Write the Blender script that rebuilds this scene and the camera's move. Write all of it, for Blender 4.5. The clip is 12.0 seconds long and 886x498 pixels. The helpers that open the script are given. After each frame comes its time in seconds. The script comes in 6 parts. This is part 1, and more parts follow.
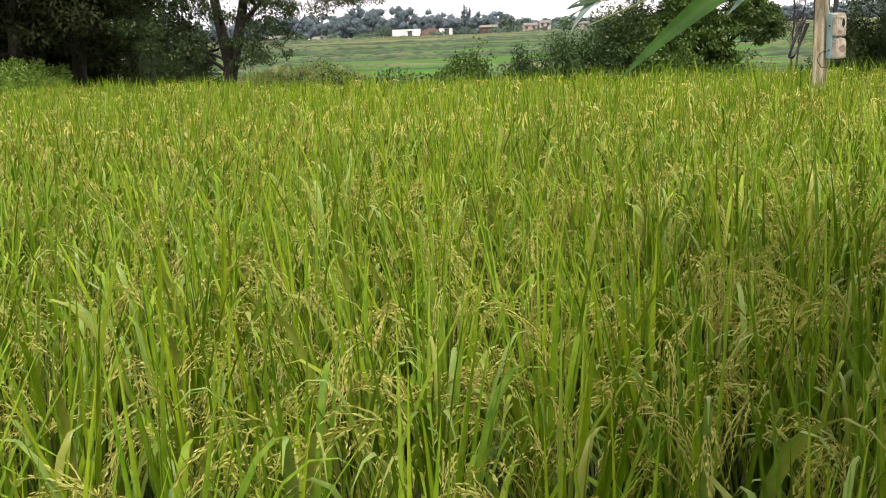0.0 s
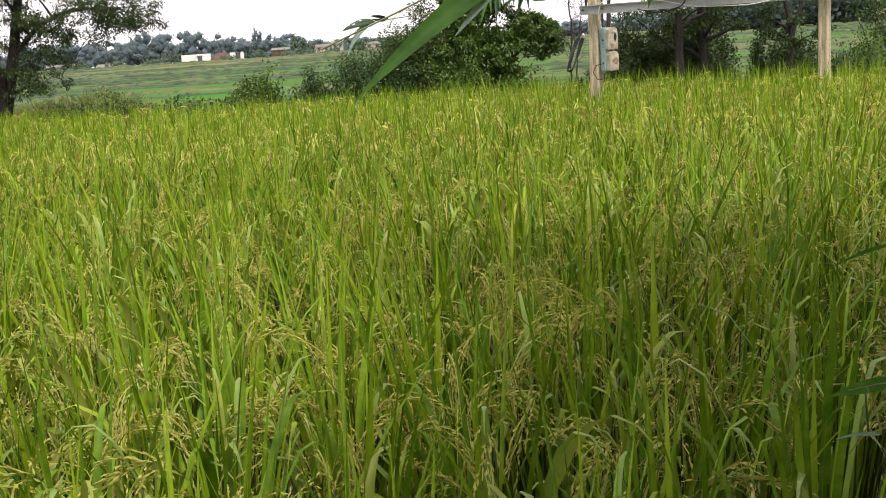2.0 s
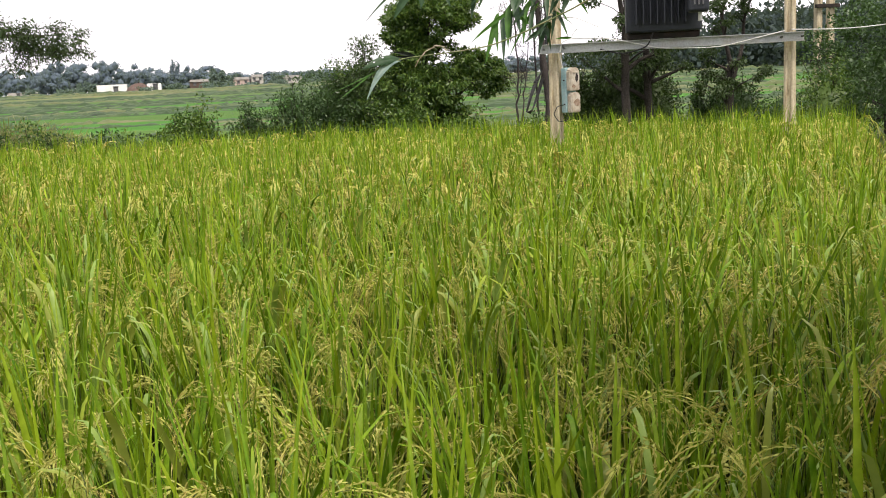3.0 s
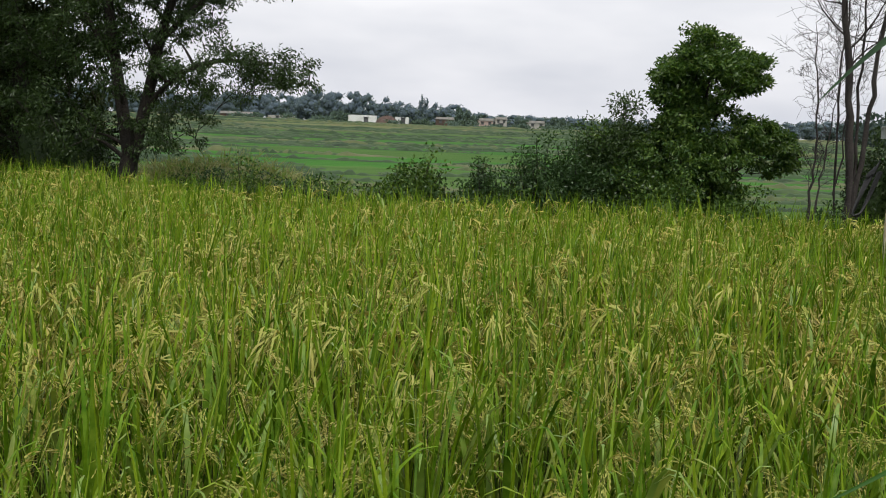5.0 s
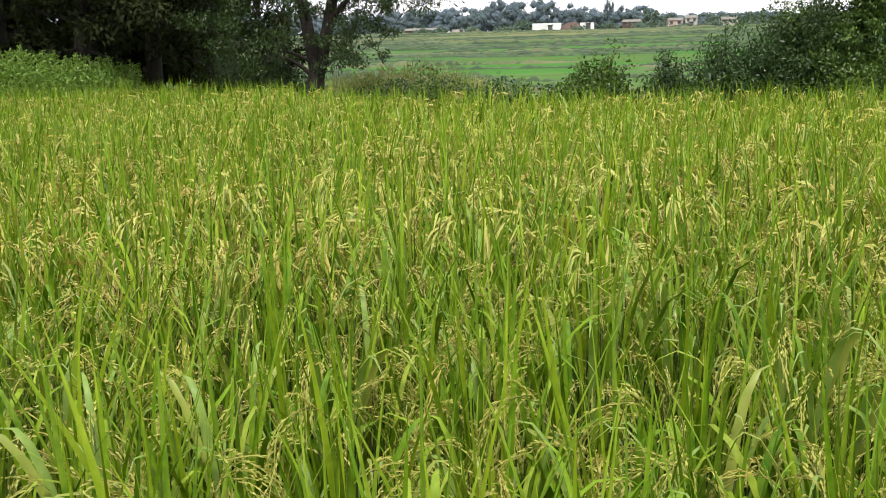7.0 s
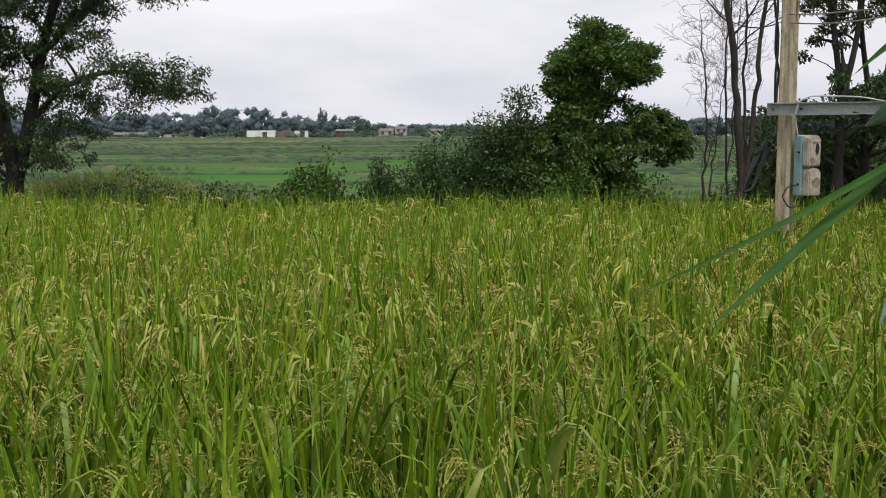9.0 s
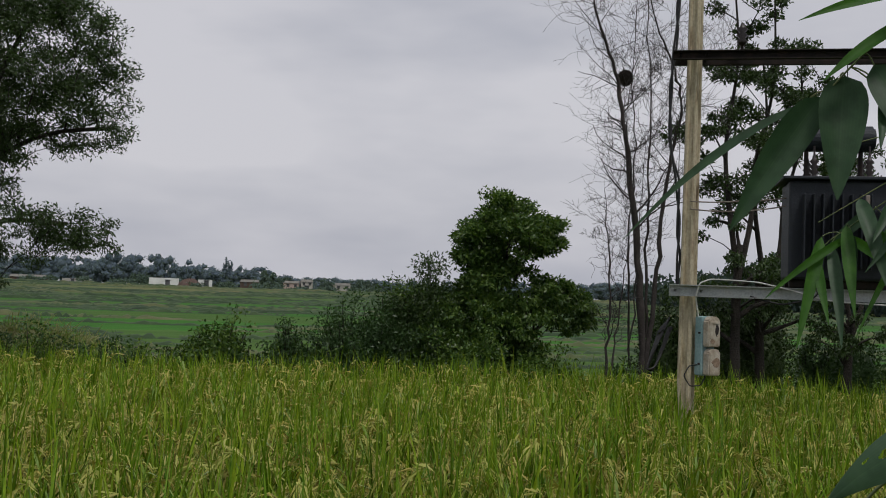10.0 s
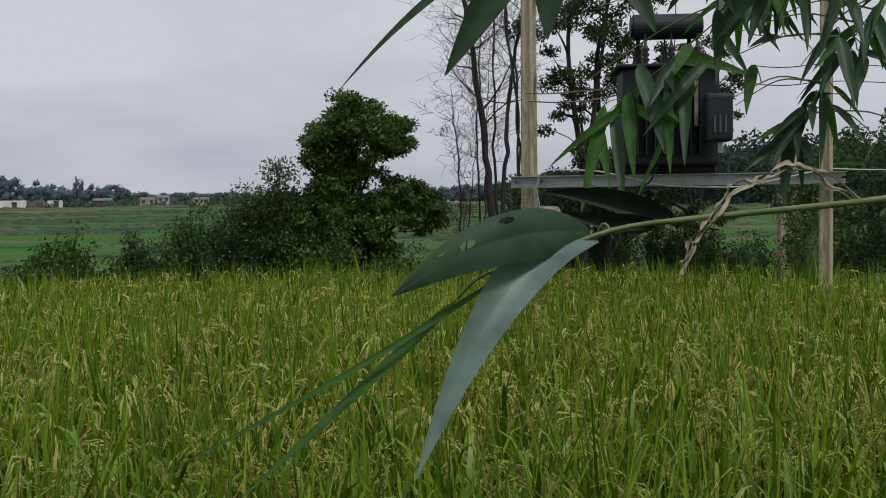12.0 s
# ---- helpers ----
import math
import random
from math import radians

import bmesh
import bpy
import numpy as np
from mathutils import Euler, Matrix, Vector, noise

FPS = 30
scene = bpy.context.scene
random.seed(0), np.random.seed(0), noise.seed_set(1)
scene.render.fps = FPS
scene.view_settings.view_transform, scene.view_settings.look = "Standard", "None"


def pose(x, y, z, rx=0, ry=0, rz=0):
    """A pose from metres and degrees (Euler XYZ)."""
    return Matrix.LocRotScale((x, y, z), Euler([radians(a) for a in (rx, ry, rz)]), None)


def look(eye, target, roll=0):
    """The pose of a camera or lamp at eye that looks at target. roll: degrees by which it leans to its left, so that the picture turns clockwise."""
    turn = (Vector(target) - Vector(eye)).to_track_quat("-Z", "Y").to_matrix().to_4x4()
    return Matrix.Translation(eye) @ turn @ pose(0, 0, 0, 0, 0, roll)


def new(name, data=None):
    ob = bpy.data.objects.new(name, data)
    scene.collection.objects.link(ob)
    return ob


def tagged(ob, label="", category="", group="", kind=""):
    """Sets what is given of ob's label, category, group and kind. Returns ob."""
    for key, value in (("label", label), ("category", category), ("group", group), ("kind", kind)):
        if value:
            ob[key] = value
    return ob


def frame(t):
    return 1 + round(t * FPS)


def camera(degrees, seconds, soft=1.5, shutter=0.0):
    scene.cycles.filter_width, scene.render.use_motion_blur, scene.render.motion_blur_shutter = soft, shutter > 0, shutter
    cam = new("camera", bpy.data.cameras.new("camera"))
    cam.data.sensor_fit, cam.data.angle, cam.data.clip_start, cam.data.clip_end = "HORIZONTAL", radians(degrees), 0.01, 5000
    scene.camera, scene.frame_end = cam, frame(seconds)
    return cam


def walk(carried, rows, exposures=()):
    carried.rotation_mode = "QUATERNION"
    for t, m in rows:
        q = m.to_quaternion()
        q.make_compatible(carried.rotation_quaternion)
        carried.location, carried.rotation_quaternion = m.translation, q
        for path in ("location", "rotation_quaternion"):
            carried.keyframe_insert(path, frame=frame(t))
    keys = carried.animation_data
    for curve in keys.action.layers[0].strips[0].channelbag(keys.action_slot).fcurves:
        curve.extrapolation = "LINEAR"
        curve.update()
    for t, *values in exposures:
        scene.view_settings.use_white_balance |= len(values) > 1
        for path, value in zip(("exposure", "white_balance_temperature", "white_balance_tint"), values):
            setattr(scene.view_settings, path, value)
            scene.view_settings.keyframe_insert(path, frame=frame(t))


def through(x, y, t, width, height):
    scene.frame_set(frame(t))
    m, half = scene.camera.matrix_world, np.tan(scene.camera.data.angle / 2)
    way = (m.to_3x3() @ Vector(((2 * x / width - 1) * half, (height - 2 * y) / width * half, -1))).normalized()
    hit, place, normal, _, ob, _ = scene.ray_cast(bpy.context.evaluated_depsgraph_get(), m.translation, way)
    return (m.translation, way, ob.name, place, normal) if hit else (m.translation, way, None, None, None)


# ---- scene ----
# camera and its walk
cam = camera(45.5, 12.0, soft=1.0)
PATH = [
    (0, (0.000, -3.400, 1.500), (-0.023, -1.440, 1.105), -2.3),
    (0.5, (0.003, -3.400, 1.500), (0.100, -1.432, 1.156), -3.7),
    (1, (0.012, -3.400, 1.500), (0.202, -1.440, 1.151), -4.0),
    (1.5, (0.030, -3.400, 1.500), (0.302, -1.452, 1.138), -3.5),
    (2, (0.055, -3.400, 1.500), (0.398, -1.466, 1.123), -3.9),
    (2.5, (0.085, -3.400, 1.500), (0.500, -1.468, 1.194), -4.2),
    (2.7, (0.065, -3.230, 1.510), (0.501, -1.305, 1.189), -3.9),
    (2.9, (-0.08, -2.92, 1.53), (0.404, -1.008, 1.207), -3.2),
    (3.2, (-0.27, -2.2, 1.57), (0.248, -0.296, 1.252), -2.2),
    (3.6, (-0.14, -1.0, 1.64), (0.380, 0.903, 1.327), -0.9),
    (4.0, (0.16, -0.24, 1.68), (0.660, 1.671, 1.371), 0.3),
    (4.3, (0.233, -0.072, 1.69), (0.691, 1.852, 1.387), 0.9),
    (4.5, (0.203, -0.098, 1.695), (0.562, 1.852, 1.436), 1.7),
    (5, (0.117, -0.122, 1.693), (0.2, 1.862, 1.461), 2.3),
    (5.5, (0.094, -0.109, 1.663), (-0.214, 1.855, 1.449), 1.9),
    (6, (0.078, -0.102, 1.641), (-0.378, 1.836, 1.45), 1.8),
    (6.5, (0.125, -0.11, 1.61), (-0.274, 1.826, 1.305), -0.0),
    (7, (0.181, -0.096, 1.582), (-0.093, 1.845, 1.183), -1.6),
    (7.5, (0.212, -0.057, 1.55), (0.124, 1.89, 1.098), -4.2),
    (7.7, (0.23, -0.058, 1.545), (0.215, 1.893, 1.102), -4.6),
    (9.3, (0.127, -0.039, 1.59), (0.436, 1.933, 1.463), 1.0),
    (9.5, (0.092, -0.077, 1.619), (0.433, 1.892, 1.553), 1.8),
    (10, (0.124, -0.063, 1.668), (0.557, 1.888, 1.755), 2.0),
    (10.5, (0.156, -0.062, 1.683), (0.653, 1.869, 1.836), 1.3),
    (11, (0.196, -0.091, 1.689), (0.805, 1.806, 1.86), 0.1),
    (11.5, (0.271, -0.017, 1.662), (0.94, 1.866, 1.723), -0.5),
    (12, (0.274, -0.075, 1.617), (0.957, 1.803, 1.529), -0.8),
]
EXPOSURES = [(0, 1.13, 7050, 14), (2.0, 1.04, 7050, 14), (2.7, 1.13, 7000, 14), (4.3, 0.85, 6600, 9), (5.2, 0.19, 6500, 6), (6.0, 0.57, 6550, 6), (7.0, 1.1, 6650, 9), (7.7, 1.35, 6700, 11),
             (9.3, -0.05, 6450, 9), (9.8, -0.34, 6400, 9), (10.5, -0.57, 6350, 9), (11.2, -0.54, 6300, 8), (12, -0.38, 6250, 7)]
walk(cam, [(t, look(eye, target, roll)) for t, eye, target, roll in PATH], EXPOSURES)

# world and sun: a bright overcast sky
world = bpy.data.worlds.new("overcast_sky")
scene.world = world
world.use_nodes = True
wn, wl = world.node_tree.nodes, world.node_tree.links
wn.clear()
SUN_EL, SUN_AZ = radians(60), radians(165)
w_sky = wn.new("ShaderNodeTexSky")
w_sky.sky_type, w_sky.sun_disc = "NISHITA", False
w_sky.sun_elevation, w_sky.sun_rotation = SUN_EL, SUN_AZ
w_sky.dust_density, w_sky.air_density = 4.0, 1.5
w_co = wn.new("ShaderNodeTexCoord")
w_map = wn.new("ShaderNodeMapping")
w_map.inputs["Scale"].default_value = (1.0, 1.0, 3.2)
w_noise = wn.new("ShaderNodeTexNoise")
w_noise.inputs["Scale"].default_value, w_noise.inputs["Detail"].default_value = 1.7, 5.0
w_noise.inputs["Roughness"].default_value = 0.5
w_ramp = wn.new("ShaderNodeValToRGB")
w_ramp.color_ramp.elements[0].position, w_ramp.color_ramp.elements[0].color = 0.36, (6.2, 6.45, 7.6, 1)
w_ramp.color_ramp.elements[1].position, w_ramp.color_ramp.elements[1].color = 0.62, (11.1, 10.85, 11.5, 1)
# the cloud is a little thicker overhead than towards the horizon
w_sep = wn.new("ShaderNodeSeparateXYZ")
w_rise = wn.new("ShaderNodeMapRange")
w_rise.inputs["From Min"].default_value, w_rise.inputs["From Max"].default_value = 0.02, 0.9
w_rise.inputs["To Min"].default_value, w_rise.inputs["To Max"].default_value = 0.97, 0.92
w_gain = wn.new("ShaderNodeVectorMath")
w_gain.operation = "SCALE"
wl.new(w_co.outputs["Generated"], w_sep.inputs["Vector"])
wl.new(w_sep.outputs["Z"], w_rise.inputs["Value"])
wl.new(w_ramp.outputs["Color"], w_gain.inputs[0])
wl.new(w_rise.outputs["Result"], w_gain.inputs["Scale"])
w_mix = wn.new("ShaderNodeMix")
w_mix.data_type = "RGBA"
w_mix.inputs["Factor"].default_value = 0.92
w_bg = wn.new("ShaderNodeBackground")
w_bg.inputs["Strength"].default_value = 0.08
w_out = wn.new("ShaderNodeOutputWorld")
wl.new(w_co.outputs["Generated"], w_map.inputs["Vector"])
wl.new(w_map.outputs["Vector"], w_noise.inputs["Vector"])
wl.new(w_noise.outputs["Fac"], w_ramp.inputs["Fac"])
wl.new(w_sky.outputs["Color"], w_mix.inputs["A"])
wl.new(w_gain.outputs["Vector"], w_mix.inputs["B"])
wl.new(w_mix.outputs["Result"], w_bg.inputs["Color"])
wl.new(w_bg.outputs["Background"], w_out.inputs["Surface"])
sun_data = bpy.data.lights.new("sun", "SUN")
sun_data.energy, sun_data.angle, sun_data.color = 1.9, radians(12), (1.0, 0.96, 0.9)
sun = new("sun", sun_data)
sun.matrix_world = look((math.sin(SUN_AZ) * 30, math.cos(SUN_AZ) * 30, 56), (0, 0, 0))


# ---- materials ----
def material(name):
    m = bpy.data.materials.new(name)
    m.use_nodes = True
    nt = m.node_tree
    return m, nt, nt.nodes["Principled BSDF"], nt.nodes["Material Output"]


def node(nt, kind, **inputs):
    n = nt.nodes.new(kind)
    for key, value in inputs.items():
        n.inputs[key.replace("_", " ")].default_value = value
    return n


def ramp(nt, fac, stops):
    r = nt.nodes.new("ShaderNodeValToRGB")
    el = r.color_ramp.elements
    while len(el) < len(stops):
        el.new(0.5)
    for e, (p, c) in zip(el, stops):
        e.position, e.color = p, (*c, 1)
    nt.links.new(fac, r.inputs["Fac"])
    return r.outputs["Color"]


def mixed(nt, fac, a, b, blend="MIX"):
    m = nt.nodes.new("ShaderNodeMix")
    m.data_type, m.blend_type = "RGBA", blend
    for socket, v in (("Factor", fac), ("A", a), ("B", b)):
        if isinstance(v, bpy.types.NodeSocket):
            nt.links.new(v, m.inputs[socket])
        elif isinstance(v, tuple):
            m.inputs[socket].default_value = (*v, 1)
        else:
            m.inputs[socket].default_value = v
    return m.outputs["Result"]


def noise_out(nt, scale, detail=4.0, stretch=None, rough=0.55, local=False):
    geo = nt.nodes.new("ShaderNodeTexCoord") if local else nt.nodes.new("ShaderNodeNewGeometry")
    vec = geo.outputs["Object"] if local else geo.outputs["Position"]
    if stretch:
        mp = nt.nodes.new("ShaderNodeMapping")
        mp.inputs["Scale"].default_value = stretch
        nt.links.new(vec, mp.inputs["Vector"])
        vec = mp.outputs["Vector"]
    n = node(nt, "ShaderNodeTexNoise", Scale=scale, Detail=detail, Roughness=rough)
    nt.links.new(vec, n.inputs["Vector"])
    return n.outputs["Fac"]


def bump(nt, bsdf, fac, strength=0.3, distance=0.01):
    b = node(nt, "ShaderNodeBump", Strength=strength, Distance=distance)
    nt.links.new(fac, b.inputs["Height"])
    nt.links.new(b.outputs["Normal"], bsdf.inputs["Normal"])


def foliage(name, tones, through=0.35, rough=0.45, patch=None, patch_scale=0.5, per_object=False, gloss=0.4, patch_amount=0.7):
    """Leaves: one tone for each leaf, with a little light coming through."""
    m, nt, bsdf, out = material(name)
    geo = nt.nodes.new("ShaderNodeNewGeometry")
    n = len(tones) - 1
    col = ramp(nt, geo.outputs["Random Per Island"], [(k / n, c) for k, c in enumerate(tones)])
    if patch:
        edge = nt.nodes.new("ShaderNodeMapRange")
        edge.inputs["From Min"].default_value, edge.inputs["From Max"].default_value = 0.42, 0.62
        edge.inputs["To Max"].default_value = patch_amount
        nt.links.new(noise_out(nt, patch_scale, 3.0), edge.inputs["Value"])
        col = mixed(nt, edge.outputs["Result"], col, mixed(nt, 1.0, col, patch, "MULTIPLY"))
    fine = noise_out(nt, 26.0, 3.0)
    col = mixed(nt, 0.35, col, ramp(nt, fine, [(0.3, tuple(0.55 * c for c in tones[0])), (0.7, tones[-1])]))
    if per_object:
        info = nt.nodes.new("ShaderNodeObjectInfo")
        col = mixed(nt, 0.5, col, mixed(nt, 1.0, col, ramp(nt, info.outputs["Random"], [(0, (0.7, 0.75, 0.6)), (1, (1.25, 1.2, 1.1))]), "MULTIPLY"))
    nt.links.new(col, bsdf.inputs["Base Color"])
    bsdf.inputs["Roughness"].default_value = rough
    bsdf.inputs["Specular IOR Level"].default_value = gloss
    tr = nt.nodes.new("ShaderNodeBsdfTranslucent")
    nt.links.new(mixed(nt, 1.0, col, (1.15, 1.2, 0.5), "MULTIPLY"), tr.inputs["Color"])
    mx = nt.nodes.new("ShaderNodeMixShader")
    mx.inputs["Fac"].default_value = through
    nt.links.new(bsdf.outputs["BSDF"], mx.inputs[1])
    nt.links.new(tr.outputs["BSDF"], mx.inputs[2])
    nt.links.new(mx.outputs["Shader"], out.inputs["Surface"])
    return m


def surface(name, tones, scale=6.0, rough=0.8, metal=0.0, stretch=None, bump_strength=0.3, bump_size=0.01, fine=60.0, local=True):
    """A worn surface with stains at two scales."""
    m, nt, bsdf, out = material(name)
    n = len(tones) - 1
    big = ramp(nt, noise_out(nt, scale, 5.0, stretch, 0.6, local), [(0.28 + 0.44 * k / n, c) for k, c in enumerate(tones)])
    small = noise_out(nt, fine, 4.0, None, 0.6, local)
    col = mixed(nt, 0.5, big, mixed(nt, 1.0, big, ramp(nt, small, [(0.3, (0.6, 0.6, 0.6)), (0.7, (1.25, 1.25, 1.25))]), "MULTIPLY"))
    nt.links.new(col, bsdf.inputs["Base Color"])
    bsdf.inputs["Roughness"].default_value, bsdf.inputs["Metallic"].default_value = rough, metal
    bump(nt, bsdf, small, bump_strength, bump_size)
    return m


M_GRAIN_RIPE = foliage("ripe_rice_grain", [(0.43, 0.42, 0.10), (0.53, 0.50, 0.15), (0.40, 0.36, 0.09), (0.60, 0.56, 0.24), (0.40, 0.31, 0.08)], 0.17, 0.55, (0.98, 0.92, 0.8), 0.8, gloss=0.12)
M_BLADE = foliage("rice_blade", [(0.034, 0.108, 0.004), (0.095, 0.225, 0.006), (0.16, 0.31, 0.009), (0.28, 0.385, 0.015), (0.05, 0.15, 0.006), (0.19, 0.305, 0.016), (0.29, 0.365, 0.04)], 0.14, 0.5, (0.8, 0.86, 0.7), 0.35, gloss=0.15)
# arching blades: the sky's sheen on them is put into this pale colour
M_BLADE_SHEEN = foliage("pale_rice_blade_sheen", [(0.15, 0.27, 0.035), (0.21, 0.34, 0.07), (0.27, 0.38, 0.115), (0.29, 0.32, 0.055)], 0.2, 0.4, gloss=0.3)
# stalk tones are darkened to paint in the shade between plants
M_STALK_SHADED = foliage("shaded_rice_stalk", [(0.018, 0.042, 0.007), (0.04, 0.065, 0.013), (0.075, 0.075, 0.022)], 0.05, 0.7, gloss=0.15)
M_GRAIN = foliage("rice_grain", [(0.37, 0.40, 0.095), (0.48, 0.49, 0.145), (0.34, 0.39, 0.075), (0.58, 0.56, 0.20), (0.36, 0.30, 0.08), (0.43, 0.43, 0.11)], 0.18, 0.6, (0.98, 0.94, 0.82), 0.8, gloss=0.12)
M_LEAF_A = foliage("fine_tree_leaf", [(0.024, 0.047, 0.012), (0.042, 0.078, 0.019), (0.068, 0.112, 0.027), (0.032, 0.064, 0.016)], 0.26)
# grove leaves: near-black tones hold the grove's shade in the colour
M_LEAF_GROVE_SHADED = foliage("shaded_grove_leaf", [(0.014, 0.022, 0.009), (0.026, 0.036, 0.013), (0.048, 0.058, 0.02)], 0.18, 0.75, gloss=0.12)
M_LEAF_B = foliage("broad_tree_leaf", [(0.03, 0.068, 0.014), (0.07, 0.145, 0.026), (0.19, 0.28, 0.055), (0.05, 0.11, 0.022)], 0.32, 0.42)
M_LEAF_SHRUB = foliage("shrub_leaf", [(0.028, 0.066, 0.02), (0.05, 0.105, 0.032), (0.078, 0.14, 0.046)], 0.3)
M_LEAF_WEED = foliage("weed_leaf", [(0.13, 0.24, 0.04), (0.2, 0.34, 0.06), (0.3, 0.44, 0.1)], 0.35)
# distant leaves: the haze of the air is painted into these bluish tones
M_LEAF_FAR_HAZED = foliage("hazed_far_leaf", [(0.17, 0.225, 0.305), (0.18, 0.235, 0.31), (0.195, 0.25, 0.3)], 0.45, 0.8, gloss=0.1)
M_LEAF_MID_HAZED = foliage("hazed_mid_leaf", [(0.12, 0.17, 0.17), (0.13, 0.18, 0.16), (0.145, 0.2, 0.155)], 0.3, 0.8, gloss=0.1)
M_LEAF_HILL_HAZED = foliage("hazed_hill_leaf", [(0.052, 0.075, 0.078), (0.062, 0.09, 0.088), (0.075, 0.105, 0.096)], 0.3, 0.8, gloss=0.1)
M_BAMBOO = foliage("bamboo_leaf", [(0.021, 0.056, 0.026), (0.031, 0.075, 0.034), (0.038, 0.09, 0.036), (0.042, 0.083, 0.042)], 0.18, 0.48, gloss=0.3)
M_BAMBOO_YOUNG = foliage("young_bamboo_leaf", [(0.035, 0.105, 0.018), (0.052, 0.15, 0.024), (0.08, 0.2, 0.03)], 0.42, 0.55, gloss=0.25)

# pale leaf undersides, with the sky's bluish reflection painted into the colour
M_BAMBOO_PALE_SHEEN = foliage("pale_underside_with_sheen", [(0.17, 0.26, 0.24), (0.21, 0.30, 0.28), (0.19, 0.29, 0.25)], 0.3, 0.4, gloss=0.5)


def add_veins(m):
    """Fine lengthwise veins and a paler midrib, drawn along each leaf."""
    nt = m.node_tree
    bsdf = nt.nodes["Principled BSDF"]
    uv = nt.nodes.new("ShaderNodeUVMap")
    sep = nt.nodes.new("ShaderNodeSeparateXYZ")
    nt.links.new(uv.outputs["UV"], sep.inputs["Vector"])
    wave = nt.nodes.new("ShaderNodeMath")
    wave.operation = "SINE"
    mul = nt.nodes.new("ShaderNodeMath")
    mul.operation = "MULTIPLY"
    mul.inputs[1].default_value = 46.0
    nt.links.new(sep.outputs["X"], mul.inputs[0])
    nt.links.new(mul.outputs["Value"], wave.inputs[0])
    tone = ramp(nt, wave.outputs["Value"], [(0.0, (0.94, 0.95, 0.95)), (1.0, (1.05, 1.04, 1.04))])
    rib = nt.nodes.new("ShaderNodeMath")
    rib.operation = "ABSOLUTE"
    nt.links.new(sep.outputs["X"], rib.inputs[0])
    tone = mixed(nt, 1.0, tone, ramp(nt, rib.outputs["Value"], [(0.0, (1.25, 1.2, 1.15)), (0.06, (1.0, 1.0, 1.0))]), "MULTIPLY")
    old = bsdf.inputs["Base Color"].links[0].from_socket
    stain = ramp(nt, noise_out(nt, 55.0, 5.0), [(0.34, (0.7, 0.72, 0.7)), (0.5, (1.0, 1.0, 1.0)), (0.72, (1.25, 1.15, 1.1))])
    nt.links.new(mixed(nt, 1.0, mixed(nt, 1.0, old, tone, "MULTIPLY"), stain, "MULTIPLY"), bsdf.inputs["Base Color"])
    bump(nt, bsdf, noise_out(nt, 30.0, 3.0), 0.25, 0.004)


add_veins(M_BAMBOO)
add_veins(M_BAMBOO_YOUNG)
add_veins(M_BAMBOO_PALE_SHEEN)
M_TWIG = surface("bamboo_twig", [(0.08, 0.12, 0.03), (0.16, 0.2, 0.07), (0.25, 0.22, 0.1)], 14.0, 0.55)
M_HUSK = surface("dry_husk", [(0.2, 0.15, 0.09), (0.42, 0.36, 0.24), (0.55, 0.5, 0.38)], 22.0, 0.7)
M_BARK = surface("bark", [(0.012, 0.01, 0.008), (0.026, 0.021, 0.016), (0.05, 0.042, 0.034)], 7.0, 0.95, 0, (1, 1, 0.3), 0.9, 0.03, 40)
M_BARK_GREY = surface("grey_bark", [(0.02, 0.016, 0.014), (0.04, 0.033, 0.03), (0.075, 0.062, 0.057)], 7.0, 0.95, 0, (1, 1, 0.3), 0.6, 0.02, 40)
M_CONCRETE = surface("cast_concrete", [(0.10, 0.075, 0.045), (0.36, 0.3, 0.19), (0.50, 0.44, 0.31), (0.40, 0.33, 0.22), (0.13, 0.095, 0.055)], 4.5, 0.9, 0, (3.0, 3.0, 0.5), 0.5, 0.006, 45)
M_STEEL = surface("galvanised_steel", [(0.28, 0.3, 0.29), (0.4, 0.42, 0.41), (0.33, 0.32, 0.28)], 5.0, 0.55, 0.55, (1, 1, 1), 0.2, 0.003, 60)
M_RUST = surface("rusty_steel", [(0.008, 0.006, 0.005), (0.016, 0.011, 0.009), (0.036, 0.022, 0.016)], 9.0, 0.85, 0.2)
# dark navy paint, taken darker still to include the shadow on the tank
M_TANK_SHADED = surface("shaded_tank_paint", [(0.006, 0.009, 0.014), (0.011, 0.015, 0.022), (0.021, 0.026, 0.034)], 4.0, 0.6, 0.1)
M_STRAP = surface("rust_streaked_strap", [(0.14, 0.11, 0.09), (0.3, 0.26, 0.22)], 12.0, 0.8)
M_TEAL = surface("teal_plastic", [(0.16, 0.27, 0.28), (0.23, 0.36, 0.37), (0.3, 0.42, 0.42)], 9.0, 0.55)
M_CREAM = surface("weathered_cream_plastic", [(0.26, 0.2, 0.14), (0.44, 0.39, 0.31), (0.58, 0.55, 0.48)], 9.0, 0.6)
M_PATCH = surface("brown_stain", [(0.16, 0.11, 0.075), (0.26, 0.18, 0.125), (0.36, 0.28, 0.21)], 20.0, 0.8)
M_WIRE_BLACK = surface("black_cable", [(0.008, 0.008, 0.008), (0.015, 0.015, 0.016)], 10, 0.5)
M_WIRE_WHITE = surface("white_cable", [(0.5, 0.5, 0.47), (0.65, 0.65, 0.62)], 10, 0.5)
M_PORCELAIN = surface("brown_porcelain", [(0.012, 0.009, 0.009), (0.03, 0.017, 0.014)], 10, 0.35)
M_WHITEWASH = surface("whitewashed_wall", [(0.6, 0.6, 0.58), (0.74, 0.74, 0.72), (0.8, 0.8, 0.79)], 0.6, 0.9)
